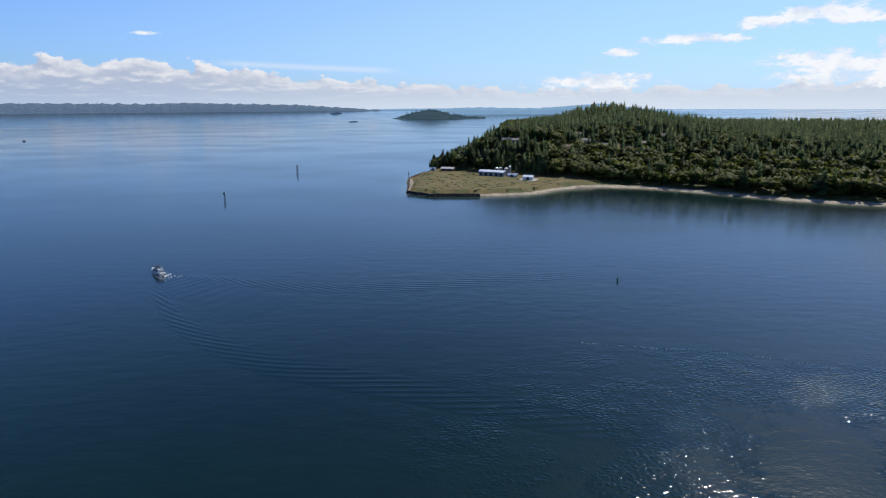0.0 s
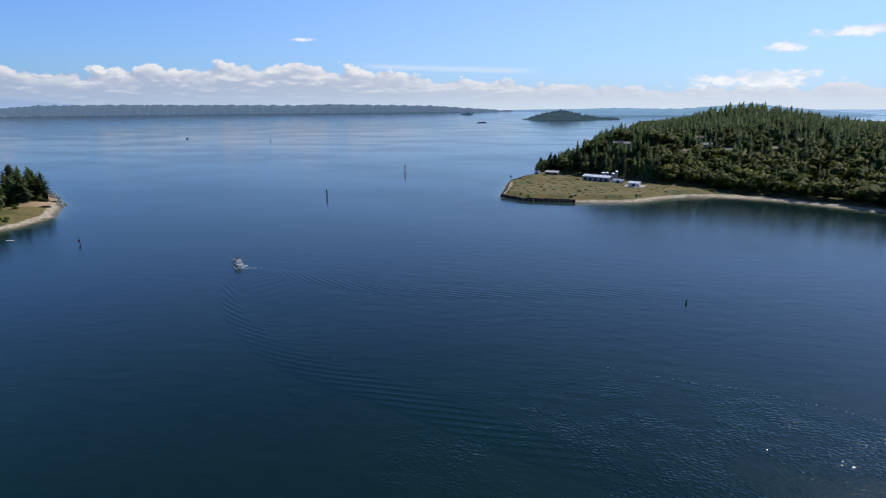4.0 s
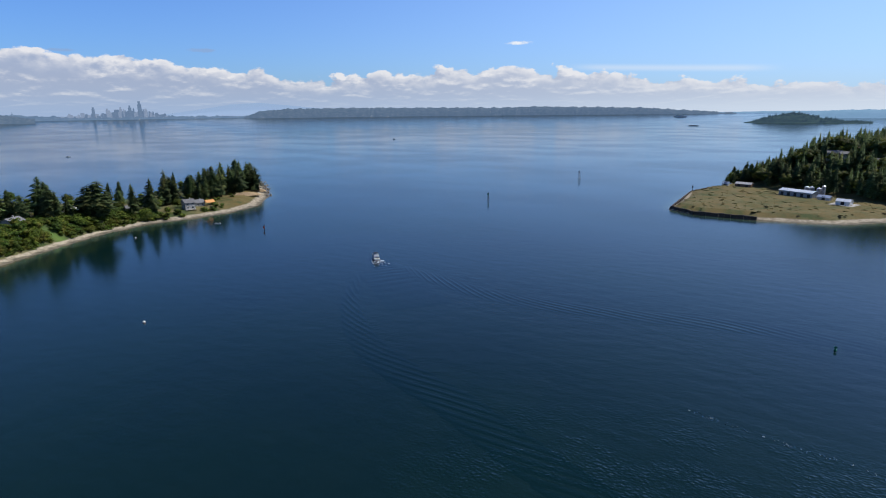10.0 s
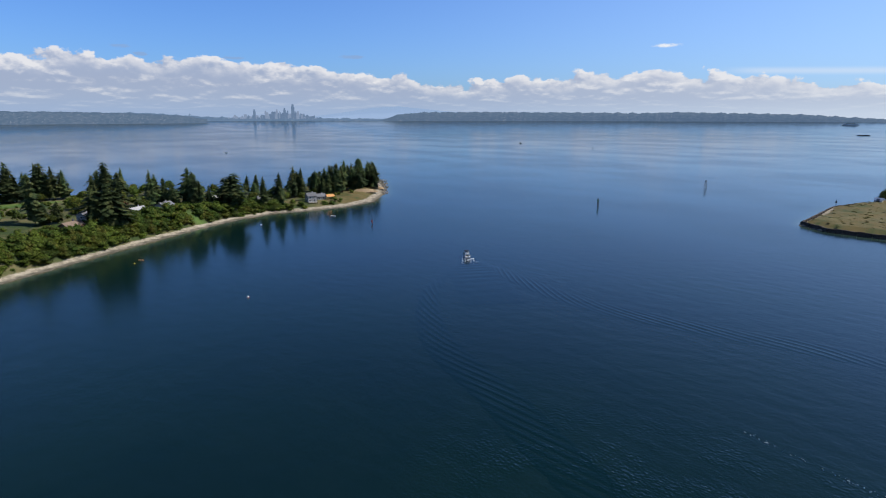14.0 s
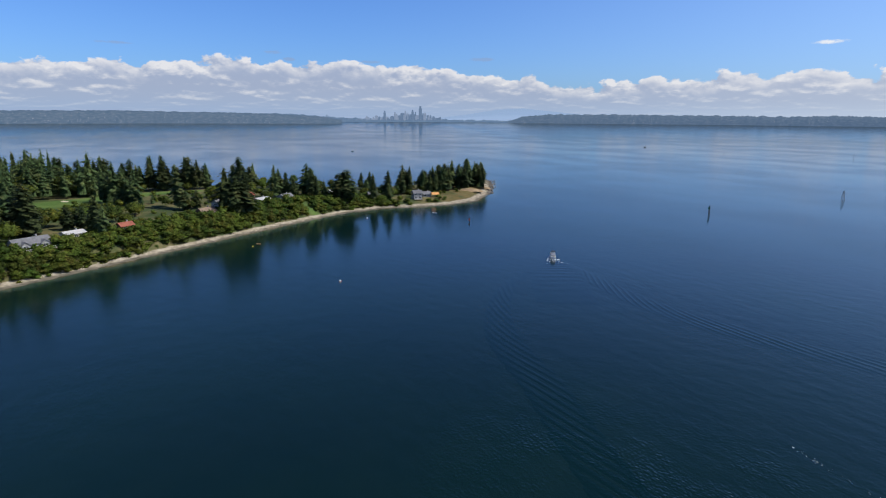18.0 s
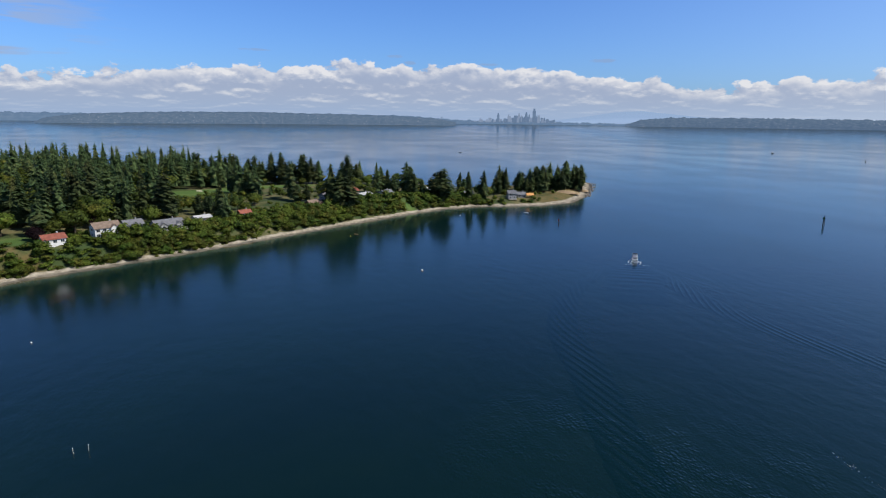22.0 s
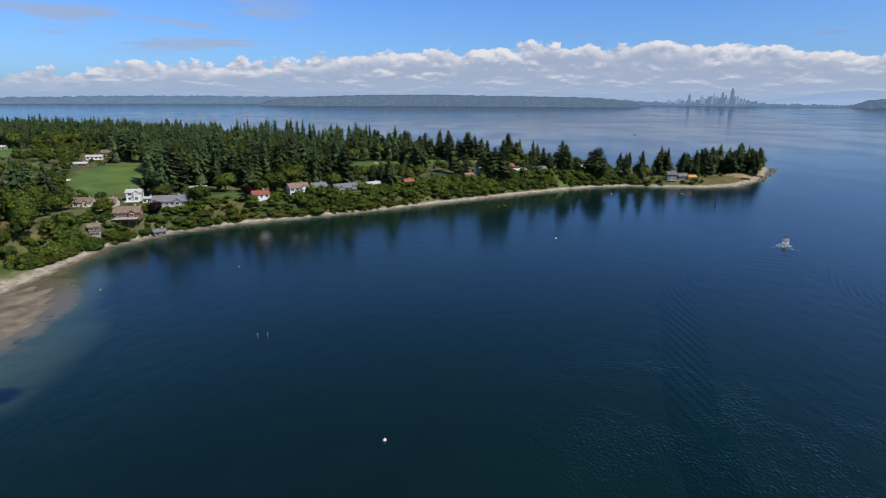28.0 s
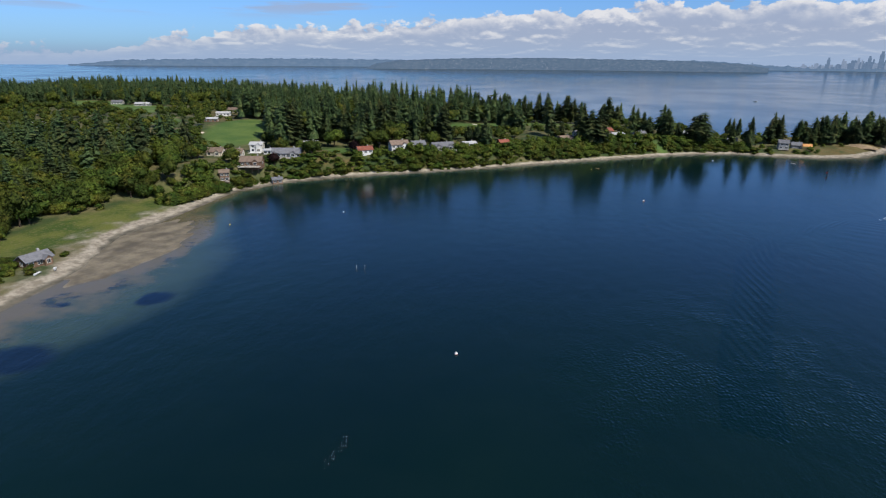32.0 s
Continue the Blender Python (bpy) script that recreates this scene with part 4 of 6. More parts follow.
# houses: x, y, turn, wide, deep, storeys, wall, roof, wing, label
HOUSES = [
    (5, -112, 165, 11, 7, 1, "BROWN", "GREY", 1, "weathered brown beach cottage with a glazed sunroom"),
    (22, -118, 165, 10, 7, 1, "BROWN", "GREY", 0, "brown beach cottage beside a lawn"),
    (-140, -115, 117, 6, 5, 2, "BROWN", "BROWN", 0, "small brown cabin among shrubs"),
    (-163, -108, 102, 15, 10, 1, "BROWN", "BROWN", 1, "low brown house with a wide shingled roof"),
    (-195, -98, 104, 22, 11, 1, "GREY", "GREY", 1, "long grey-roofed house with roof windows"),
    (-190, -134, 102, 12, 9, 1, "CREAM", "BROWN", 0, "cream house with a tan roof"),
    (-191, -149, 97, 12, 9, 1, "CREAM", "BROWN", 1, "tan-roofed house beside the fairway"),
    (-213, -129, 102, 10, 9, 2, "WHITE", "PALE", 1, "white two-storey house with a pale roof"),
    (-163, -92, 128, 7, 4.5, 1, "BROWN", "GREY", 0, "weathered grey boathouse above the beach"),
    (-245, -102, 114, 15, 9, 1, "WHITE", "PALE", 1, "white house with a pale hipped roof"),
    (-220, -50, 122, 12, 8, 1, "WHITE", "RED", 0, "white house with a red roof and deck"),
    (-234, -28, 120, 15, 10, 2, "WHITE", "BROWN", 1, "white two-storey house with gable and long deck"),
    (-255, -18, 120, 12, 9, 1, "GREY", "GREY", 0, "grey house with a low grey roof"),
    (-250, 2, 120, 19, 10, 1, "GREY", "GREY", 2, "pale grey house with twin gables"),
    (-269, 20, 120, 12, 8, 1, "CREAM", "PALE", 0, "cream house with a flat pale roof"),
    (-282, 46, 120, 9, 7, 1, "BROWN", "RED", 0, "small house with a bright red roof"),
    (-315, 96, 122, 13, 9, 1, "BROWN", "BROWN", 1, "brown gabled house in a garden"),
    (-337, 108, 122, 9, 8, 2, "GREY", "GREY", 0, "dark grey gabled house"),
    (-358, 143, 122, 14, 8, 1, "WHITE", "PALE", 1, "white flat-roofed house above the bank"),
    (-362, 163, 122, 12, 9, 1, "GREY", "GREY", 0, "grey house with a broad roof"),
    (-384, 136, 122, 13, 9, 1, "BROWN", "RED", 0, "dark red-brown house among firs"),
    (-385, 206, 127, 9, 8, 1, "WHITE", "PALE", 0, "white round-roofed house above the beach"),
    (-388, 250, 75, 9, 8, 1, "GREY", "GREY", 0, "grey house among dark firs"),
    (-372, 288, 80, 9, 9, 2, "GREY", "GREY", 0, "pale two-storey house by the point"),
    (-380, 302, 80, 9, 8, 1, "GREY", "GREY", 0, "small grey house by the point"),
    (-336, -100, 112, 12, 9, 2, "WHITE", "GREY", 0, "white house half hidden by firs"),
    (-203, -116, 102, 6, 5, 1, "WHITE", "PALE", 0, "small white garden house with a pale roof"),
    (-331, -233, 102, 14, 7, 1, "BROWN", "PALE", 0, "low house with a pale flat roof beyond the fairway"),
    (-391, -254, 102, 16, 8, 1, "WHITE", "PALE", 0, "flat pale-roofed building by the golf course"),
    (-436, -266, 102, 14, 9, 1, "CREAM", "BROWN", 0, "tan-roofed house by the golf course"),
    (-386, -109, 107, 11, 8, 1, "BROWN", "BROWN", 0, "brown house in the fir wood"),
    (-566, -474, 104, 22, 11, 1, "GREY", "PALE", 1, "long clubhouse with a pale roof"),
    (-606, -544, 104, 18, 10, 1, "WHITE", "GREY", 0, "white clubhouse building beside the turf"),
    (-256, -349, 102, 12, 9, 1, "WHITE", "PALE", 0, "white house among the trees"),
    (-221, -334, 102, 12, 9, 1, "GREY", "GREY", 0, "grey house among the trees"),
    (-666, -694, 104, 14, 9, 1, "WHITE", "BROWN", 0, "white house on the far side of the spit"),
]


def far_from_houses(x, y, reach=10.0):
    for hx, hy, turn, w, d, *_ in HOUSES:
        if (x - hx) ** 2 + (y - hy) ** 2 < (reach + 0.25 * w) ** 2:
            return False
    return True


def view_kept(x, y, tall):
    """Gardens before the houses and turf are kept low, towards the harbour."""
    for hx, hy, turn, w, d, *_ in HOUSES:
        dx, dy = 110 - hx, 40 - hy
        n = math.hypot(dx, dy)
        along, across = ((x - hx) * dx + (y - hy) * dy) / n, abs((x - hx) * dy - (y - hy) * dx) / n
        if 0 < along < (26 if hx > -300 or hy > 120 else 45) and across < w * 0.55:
            return False
    return True


def scatter(count, x0, x1, y0, y1):
    return rng.uniform(x0, x1, count), rng.uniform(y0, y1, count)


def on_turf(x, y, grow=1.25):
    return any(oval(x, y, *row) < grow for row in LAWNS)


def far_low(x, y):
    """The open middle of the spit, where orchards and gardens lie before the golf course."""
    bearing = math.degrees(math.atan2(x - 180, y - 77))
    reach = math.hypot(x - 180, y - 77)
    return -138 < bearing < -119 and 430 < reach < 900


def clear_height(x, y):
    """How tall a tree here may grow without hiding an open green from the harbour."""
    dx, dy = x - 120, y - 50
    n = math.hypot(dx, dy)
    cap = 60.0
    for row in LAWNS[:3]:
        for s in range(10, 250, 16):
            if oval(x + dx / n * s, y + dy / n * s, *row) < 0.85:
                cap = min(cap, 2.0 + 0.115 * s)
    return cap


# stands of firs on the outer spit: centre, half axes, turn
STANDS = [(-428, 362, 54, 20, 105), (-450, 405, 30, 16, 130), (-407, 296, 9, 9, 0), (-382, 254, 20, 13, 95), (-364, 208, 25, 13, 60), (-380, 170, 20, 15, 60),
          (-325, 118, 24, 13, 55), (-345, 92, 14, 10, 50), (-486, 88, 34, 13, 80), (-396, 44, 12, 12, 0), (-380, 62, 9, 9, 0), (-500, 22, 38, 14, 75), (-455, 150, 14, 10, 60)]


def wood_on_spit():
    firs, leafs, bushes = [], [], []
    x, y = scatter(26000, -1000, 130, -900, 470)
    d, z = inside(SPIT, x, y), spit_height(x, y)
    clump = waves(x, y, 31, 2.0) + 0.6 * waves(x, y, 11, 5.0)
    grid = {}
    for k in range(len(x)):
        px, py, dd = float(x[k]), float(y[k]), float(d[k])
        if dd < 7:
            continue
        # beyond the seen wedge nothing is planted
        if math.degrees(math.atan2(px - 183, py - 73)) < -139.5 and math.hypot(px - 183, py - 73) > 320:
            continue
        if py < -130 and px > -20 and dd > 120:
            continue
        tip, marsh = py > 255, px > -112 and py < -60
        cell = (int(px // 5.2), int(py // 5.2))
        stand = any(oval(px, py, *row) < 1.0 for row in STANDS)
        if stand and cell in grid:
            continue
        if not stand and any((cell[0] + i, cell[1] + j) in grid for i in (-1, 0, 1) for j in (-1, 0, 1)) and rng.random() < (0.80 if px > -520 else 0.92):
            continue
        if not far_from_houses(px, py) or on_turf(px, py, 1.1):
            continue
        c = float(clump[k])
        kind = None
        if py > 30 and stand and dd > 14:
            kind = "fir" if rng.random() < 0.92 else "leaf"
        elif tip and py > 300 and dd > 14:
            kind = "bush" if rng.random() < 0.25 else None
        elif not tip and py > 40 and dd > 19:
            kind = ("leaf", "bush", "bush", None)[int(rng.integers(4))] if dd > 30 or c > 0 else "bush"
            if kind == "leaf" and not view_kept(px, py, 9):
                kind = "bush"
        elif tip:
            if (dd > 24 and not (py > 335 and px > -425) and c > -0.35) or (px < -425 and py > 330 and dd > 9):
                kind = "fir" if rng.random() < 0.75 else "leaf"
            elif 11 < dd <= 26 and rng.random() < 0.22 and py < 330:
                kind = "bush"
        elif marsh:
            if dd > 47:
                kind = "leaf" if dd < 85 or rng.random() < 0.5 else "fir"
            elif dd > 40 and rng.random() < 0.4:
                kind = "bush"
        else:
            if dd < 19:
                kind = None
            elif dd < 48 and -236 < px < -140 and py < -25:
                kind = "fir" if c > 0.75 else "leaf" if rng.random() < 0.12 else "bush" if rng.random() < 0.4 else None
            elif dd < 48:
                kind = "fir" if c > 0.25 else ("leaf" if rng.random() < 0.42 else "bush")
            else:
                kind = "fir" if (c > -0.4 and rng.random() < 0.74) or rng.random() < 0.25 else "leaf"
                if far_low(px, py):
                    kind = "leaf" if rng.random() < 0.45 else ("bush" if rng.random() < 0.5 else None)
                if 60 < py < 250 and rng.random() < 0.35:
                    kind = "leaf" if rng.random() < 0.6 else None
            if kind in ("fir", "leaf") and not view_kept(px, py, 9):
                kind = "bush" if rng.random() < 0.5 else None
            if kind in ("fir", "leaf") and clear_height(px, py) < 6:
                kind = "bush" if rng.random() < 0.5 else None
            elif kind == "fir" and clear_height(px, py) < 14 and rng.random() < 0.6:
                kind = "leaf"
        if not kind:
            continue
        grid[cell] = 1
        turn = float(rng.uniform(0, 360))
        if kind == "fir":
            h = (9 + 25 * float(rng.random()) ** 0.95) * (0.95 + 0.28 * float(waves(px, py, 43, 7.0))) * (0.78 if tip else 1.0) * (0.85 if px < -520 else 1) * (1.28 if -470 < px < -225 and -175 < py < 25 else 1.0)
            h = h * (1.28 if py < 25 and dd > 55 else 1.0)
            h = min(h, float(rng.uniform(31, 40)))
            if stand:
                h = float(rng.uniform(15, 30) if py > 160 else rng.uniform(20, 34))
            cap = clear_height(px, py)
            h = h if rng.random() < 0.4 else min(h, cap)
            firs.append((px, py, float(z[k]) - 0.3, h, min(h, 24) * float(rng.uniform(0.75, 1.3)) * (1.18 if stand else 1.0), turn))
        elif kind == "leaf":
            h = float(rng.uniform(8, 16)) * (1.15 if marsh else 1.0) * (0.7 if far_low(px, py) or py > 40 else 1.45 if dd > 55 and py < 25 and not marsh else 1)
            h = min(h, clear_height(px, py))
            leafs.append((px, py, float(z[k]) - 0.3, h, h * float(rng.uniform(0.9, 1.3)), turn))
        else:
            h = float(rng.uniform(2.2, 5.5))
            bushes.append((px, py, float(z[k]) - 0.3, h, h * float(rng.uniform(1.1, 1.7)), turn))
    x, y = scatter(52000, -420, -90, -130, 350)
    d, z = inside(SPIT, x, y), spit_height(x, y)
    clump = waves(x, y, 9, 1.0)
    for k in range(len(x)):
        px, py, dd = float(x[k]), float(y[k]), float(d[k])
        if not (5.2 if py < 60 and px < -120 else 7.5) < dd < 36 or (py > 258 and rng.random() < 0.94) or py > 330 or on_turf(px, py, 1.0):
            continue
        bank = dd < 20
        cell = (int(px // 3.0), int(py // 3.0), 1)
        if cell in grid or rng.random() > (0.9 if bank else 0.25) or not far_from_houses(px, py, 4.5):
            continue
        if oval(px, py, -205, -72, 34, 15, 50) < 1 and rng.random() < 0.7:
            continue
        grid[cell] = 1
        h = float(rng.uniform(2.6, 5.0)) * (1.45 if clump[k] > 0.1 and dd < 17 else 1.0)
        w = h * float(rng.uniform(1.2, 1.9))
        garden = -236 < px < -140 and py < -25
        if garden and dd > 9:  # low gardens below the houses
            if rng.random() < 0.25:
                continue
            h = h * 0.72
        elif px > -345 and 9 < dd < 18 and clump[k] > -0.6 and rng.random() < 0.5:
            h, w = float(rng.uniform(6.0, 9.5)), float(rng.uniform(7.5, 11.5))
        bushes.append((px, py, float(z[k]) - 0.5 - 0.06 * h, h, w, float(rng.uniform(0, 360))))
    # the close belt of broadleaf trees behind the marsh
    x, y = scatter(5200, -175, 120, -330, -95)
    d, z = inside(SPIT, x, y), spit_height(x, y)
    for k in range(len(x)):
        px, py, dd = float(x[k]), float(y[k]), float(d[k])
        edge = 47 + 5 * math.sin(px / 9) if px > -98 else 24
        cell = (int(px // 4.2), int(py // 4.2), 2)
        if dd < edge or cell in grid or not far_from_houses(px, py, 5) or on_turf(px, py, 0.9) or not view_kept(px, py, 9) or (px < -112 and dd < 60):
            continue
        grid[cell] = 1
        if rng.random() < 0.16 and dd > 60:
            h = float(rng.uniform(15, 24))
            firs.append((px, py, float(z[k]) - 0.4, h, h, float(rng.uniform(0, 360))))
        else:
            h = float(rng.uniform(8, 16)) if dd > edge + 8 else float(rng.uniform(5, 9))
            leafs.append((px, py, float(z[k]) - 0.8, h, h * float(rng.uniform(0.8, 1.2)), float(rng.uniform(0, 360))))
    return firs, leafs, bushes


def nearest(rows, count):
    """Those that stand nearest to the harbour side of the spit."""
    a = np.array(rows)
    order = np.argsort(inside(SPIT, a[:, 0], a[:, 1]) + np.where(a[:, 0] < -540, 300, 0))
    return [rows[i] for i in order[:count]], [rows[i] for i in order[count:]]


def by_foot(rows):
    a = np.array(rows)
    return [rows[i] for i in np.argsort(inside(FOOT, a[:, 0], a[:, 1]) + np.where(a[:, 0] > 330, 200, 0))]


firs, leafs, bushes = wood_on_spit()
one, rest = nearest(firs, 300)
for x, y, z, h, w, a in one:
    plant(FIRS, x, y, z, h, w, a)
joined("fir_wood", fir_far, rest, FIR, "dense dark fir wood covering the spit", "wood")
one, rest = nearest(leafs, 290)
for x, y, z, h, w, a in one:
    plant(MAPLES, x, y, z, h, w, a)
joined("broadleaf_wood", [broad_mesh(140 + k, 84, 6 + k % 2) for k in range(4)], rest, MAPLE, "broadleaf trees mixed into the fir wood", "wood")
one, rest = nearest(bushes, 290)
for x, y, z, h, w, a in one:
    plant(BUSHES, x, y, z, h, w, a)
joined("bank_thicket", [broad_mesh(150 + k, 110, 6 + k % 2, 0.0) for k in range(4)], rest, SHRUB, "green thicket of shrubs over the shore bank", "shrubs")
for k in range(34):  # shrubs round the beach cottages
    a = 0.7 * k
    x, y = (5 if k % 2 else 22) + (9.5 + k % 5) * math.cos(a), (-112 if k % 2 else -118) + (7.0 + k % 4) * math.sin(a)
    if float(inside(SPIT, x, y)) > 10 and far_from_houses(x, y, 4.0):
        h = float(rng.uniform(1.8, 4.2))
        plant(BUSHES, x, y, float(spit_height(x, y)) - 0.3, h, h * 1.4, 40.0 * k)
for x, y in ((-232, -62), (-176, -99), (-225, -58), (-347, 128), (-262, -40)):
    plant(PLUMS, x, y, float(spit_height(x, y)) - 0.3, 8.5, 9.5, 40)


# houses on the hill: x, y, width, wall, roof
HILL_HOUSES = [(176, 650, 12, "CREAM", "GREY"), (160, 672, 13, "GREY", "GREY"), (144, 690, 12, "GREY", "GREY"), (120, 668, 12, "CREAM", "BROWN"), (96, 700, 11, "CREAM", "GREY"),
               (75, 722, 11, "BROWN", "BROWN"), (52, 700, 12, "GREY", "GREY"), (192, 640, 11, "GREY", "GREY"), (108, 735, 12, "GREY", "GREY"), (140, 720, 12, "GREY", "BROWN"),
               (205, 668, 12, "CREAM", "BROWN"), (230, 690, 12, "GREY", "GREY"), (62, 690, 10, "GREY", "GREY"), (128, 700, 12, "CREAM", "GREY"), (90, 672, 11, "GREY", "GREY")]


def clear_of_hill_houses(x, y):
    for hx, hy, w, *_ in HILL_HOUSES:
        across, front = abs(x - hx + (hy - y) * 0.2), hy - y
        if across < w * 0.6 and -7 < front < 9:
            return False
    return True


def wood_on_headland():
    firs, leafs, bushes, taken = [], [], [], set()
    for count, x0, x1, y0, y1 in ((9000, -40, 460, 450, 900), (9000, 0, 900, 700, 1500), (2600, 40, 460, 1500, 2480)):
        x, y = scatter(count, x0, x1, y0, y1)
        h, z = inside(FOOT, x, y), head_height(x, y)
        clump = waves(x, y, 37, 4.0) + 0.5 * waves(x, y, 13, 1.0)
        for k in range(count):
            px, py, hh, c = float(x[k]), float(y[k]), float(h[k]), float(clump[k])
            if hh < (-16 if py > 700 and px < 300 else 1) or px > py * 0.76 + 15 or (y0 > 500 and py < 900 and px < 460):
                continue
            cell = (int(px // 8.6), int(py // 8.6))
            if cell in taken and rng.random() < 0.75 or not clear_of_hill_houses(px, py):
                continue
            taken.add(cell)
            if 55 < hh < 120 and c < -0.5 and rng.random() < 0.75:
                continue
            turn = float(rng.uniform(0, 360))
            if px < 95 and py < 900 and hh > -14 and rng.random() < 0.7:
                t = float(rng.uniform(14, 25))
                firs.append((px, py, float(z[k]) - 0.4, t, t * float(rng.uniform(0.8, 1.15)), turn))
            elif hh < 75 and (c > -0.3 or rng.random() < 0.5) and rng.random() < 0.85:
                t = float(rng.uniform(8, 17))
                leafs.append((px, py, float(z[k]) - 0.8, t, t * float(rng.uniform(1.1, 1.7)), turn))
            elif hh < 75 and rng.random() < 0.4:
                continue
            elif hh > 75 and (c < -0.2 or rng.random() < 0.2) and rng.random() < 0.6:
                t = float(rng.uniform(9, 14))
                leafs.append((px, py, float(z[k]) - 0.4, t, t * float(rng.uniform(1.0, 1.3)), turn))
            else:
                t = float(rng.uniform(11, 25))
                firs.append((px, py, float(z[k]) - 0.4, t, t * float(rng.uniform(0.9, 1.25)), turn))
    x, y = scatter(4200, -55, 420, 440, 700)
    h, d, z = inside(FOOT, x, y), inside(HEAD, x, y), head_height(x, y)
    for k in range(len(x)):
        if d[k] > (11 if x[k] > 20 else 4.5) and h[k] < 3 and rng.random() < (0.5 if x[k] > 128 else 0.55) and not (15 < x[k] < 70 and y[k] > 590):
            t = float(rng.uniform(0.7, 1.7)) * (1.7 if x[k] > 128 else 0.5)
            bushes.append((float(x[k]), float(y[k]), float(z[k]) - 0.3, t, t * float(rng.uniform(2.0, 3.8)) * (1.0 if x[k] > 128 else 1.7), float(rng.uniform(0, 6))))
    return firs, leafs, bushes


firs, leafs, bushes = wood_on_headland()
leafs = by_foot(leafs)
for x, y, z, h, w, a in leafs[:150]:
    plant(HEAD_MAPLES, x, y, z, h, w, a)
firs = by_foot(firs)
for x, y, z, h, w, a in firs[:150]:
    plant(HEAD_FIRS, x, y, z, h, w, a)
joined("hill_fir_wood", fir_hill, firs[150:], FIR, "dark fir wood over the headland hill", "wood")
joined("hill_broadleaf_wood", leaf_far, leafs[150:], MAPLE, "broadleaf trees over the headland hill", "wood")
joined("flat_scrub", bush_far, bushes, SCRUB, "low scrub on the dry flat and beach edge", "scrub")
for x, y, h in ((-31, 688, 13), (-22, 694, 16), (-36, 680, 9), (-12, 700, 18), (-2, 706, 20)):
    plant(HEAD_FIRS, x, y, 3.4, h, h * 1.3, 30)


def far_island():
    """The wooded island in the passage beyond the headland."""
    az = np.linspace(-5.9, 3.2, 60)
    lift = np.interp(az, (-5.9, -5.2, -4.4, -3.2, -2.4, -1.4, -0.2, 1.4, 3.2), (1.5, 8, 22, 38, 45, 40, 20, 8, 6))
    v, n = [], len(az)
    for back, share in ((0, 0), (8, 0.06), (45, 0.6), (110, 1.0), (240, 0.0)):
        for a, h in zip(az, lift):
            x, y, _ = far_place(a - 2.6, 0, 3030 + back)
            v.append((x, y, float(rim(3030.0)) - 1.2 + (h + 1.5) * share))
    idx = np.arange(5 * n).reshape(5, n)
    quads = np.stack([idx[:-1, :-1], idx[:-1, 1:], idx[1:, 1:], idx[1:, :-1]], -1).reshape(-1, 4)
    tagged(new("ground_island", quick_mesh("ground_island", v, quads, [], ISLE_WOOD, True)), "low wooded island in the passage", "ground", kind="structure")
    places = []
    for k in range(520):
        a = float(rng.uniform(-5.3, 3.1))
        s = float(rng.uniform(0.1, 1.0))
        h = float(np.interp(a, az, lift))
        x, y, _ = far_place(a - 2.6, 0, 3030 + 12 + 95 * s)
        t = float(rng.uniform(8, 17)) * min(1.0, 0.3 + h / 20)
        places.append((x, y, float(rim(3030.0)) + h * (0.06 + 0.9 * s) - 1.5, t, t * 1.4, 0.0))
    joined("island_wood", fir_hill, places, ISLE_WOOD, "fir wood on the island in the passage", "wood")


far_island()

# ---- houses ----
WALLS = {"WHITE": WHITE, "GREY": GREY_WALL, "CREAM": CREAM, "BROWN": BROWN_WALL}
ROOFS = {"GREY": ROOF_GREY, "PALE": ROOF_PALE, "BROWN": ROOF_BROWN, "RED": ROOF_RED}


def gable_roof(bm, x0, x1, y0, y1, z, rise, over=0.6, thick=0.22):
    """Two thick slopes with the ridge along x."""
    mid = (y0 + y1) / 2
    drop = rise * over / ((y1 - y0) / 2)
    for s in (0, 1):
        ye = y0 - over if s == 0 else y1 + over
        a = [(x0 - over, ye, z - drop), (x1 + over, ye, z - drop), (x1 + over, mid, z + rise), (x0 - over, mid, z + rise)]
        low = [bm.verts.new(p) for p in a]
        up = [bm.verts.new((p[0], p[1], p[2] + thick)) for p in a]
        bm.faces.new(up if s == 0 else up[::-1])
        bm.faces.new(low[::-1] if s == 0 else low)
        for i in range(4):
            bm.faces.new((low[i], low[(i + 1) % 4], up[(i + 1) % 4], up[i]))


def gable_wall(bm, x0, x1, y0, y1, z0, z1, rise):
    box(bm, x0, x1, y0, y1, z0, z1)
    mid = (y0 + y1) / 2
    for xa, xb in ((x0, x0 + 0.25), (x1 - 0.25, x1)):
        v = [bm.verts.new(p) for p in ((xa, y0, z1), (xa, y1, z1), (xa, mid, z1 + rise), (xb, y0, z1), (xb, y1, z1), (xb, mid, z1 + rise))]
        for f in ((0, 2, 1), (3, 4, 5), (0, 3, 5, 2), (1, 2, 5, 4), (0, 1, 4, 3)):
            bm.faces.new([v[i] for i in f])


def window(house, x, y, z, w, h, turn):
    """A window on a wall that faces -y before it is turned."""
    win = part("window", boxes((-w / 2 - 0.1, -w / 2, -0.09, 0.02, -0.1, h + 0.1), (w / 2, w / 2 + 0.1, -0.09, 0.02, -0.1, h + 0.1),
                               (-w / 2, w / 2, -0.09, 0.02, h, h + 0.1), (-w / 2, w / 2, -0.11, 0.02, -0.1, 0), (-0.04, 0.04, -0.07, 0.02, 0, h)), WHITE, house, "white window frame")
    win.matrix_basis = pose(x, y, z, 0, 0, turn)
    part("pane", boxes((-w / 2, w / 2, -0.04, 0.01, 0, h)), GLASS, win, "dark window glass")


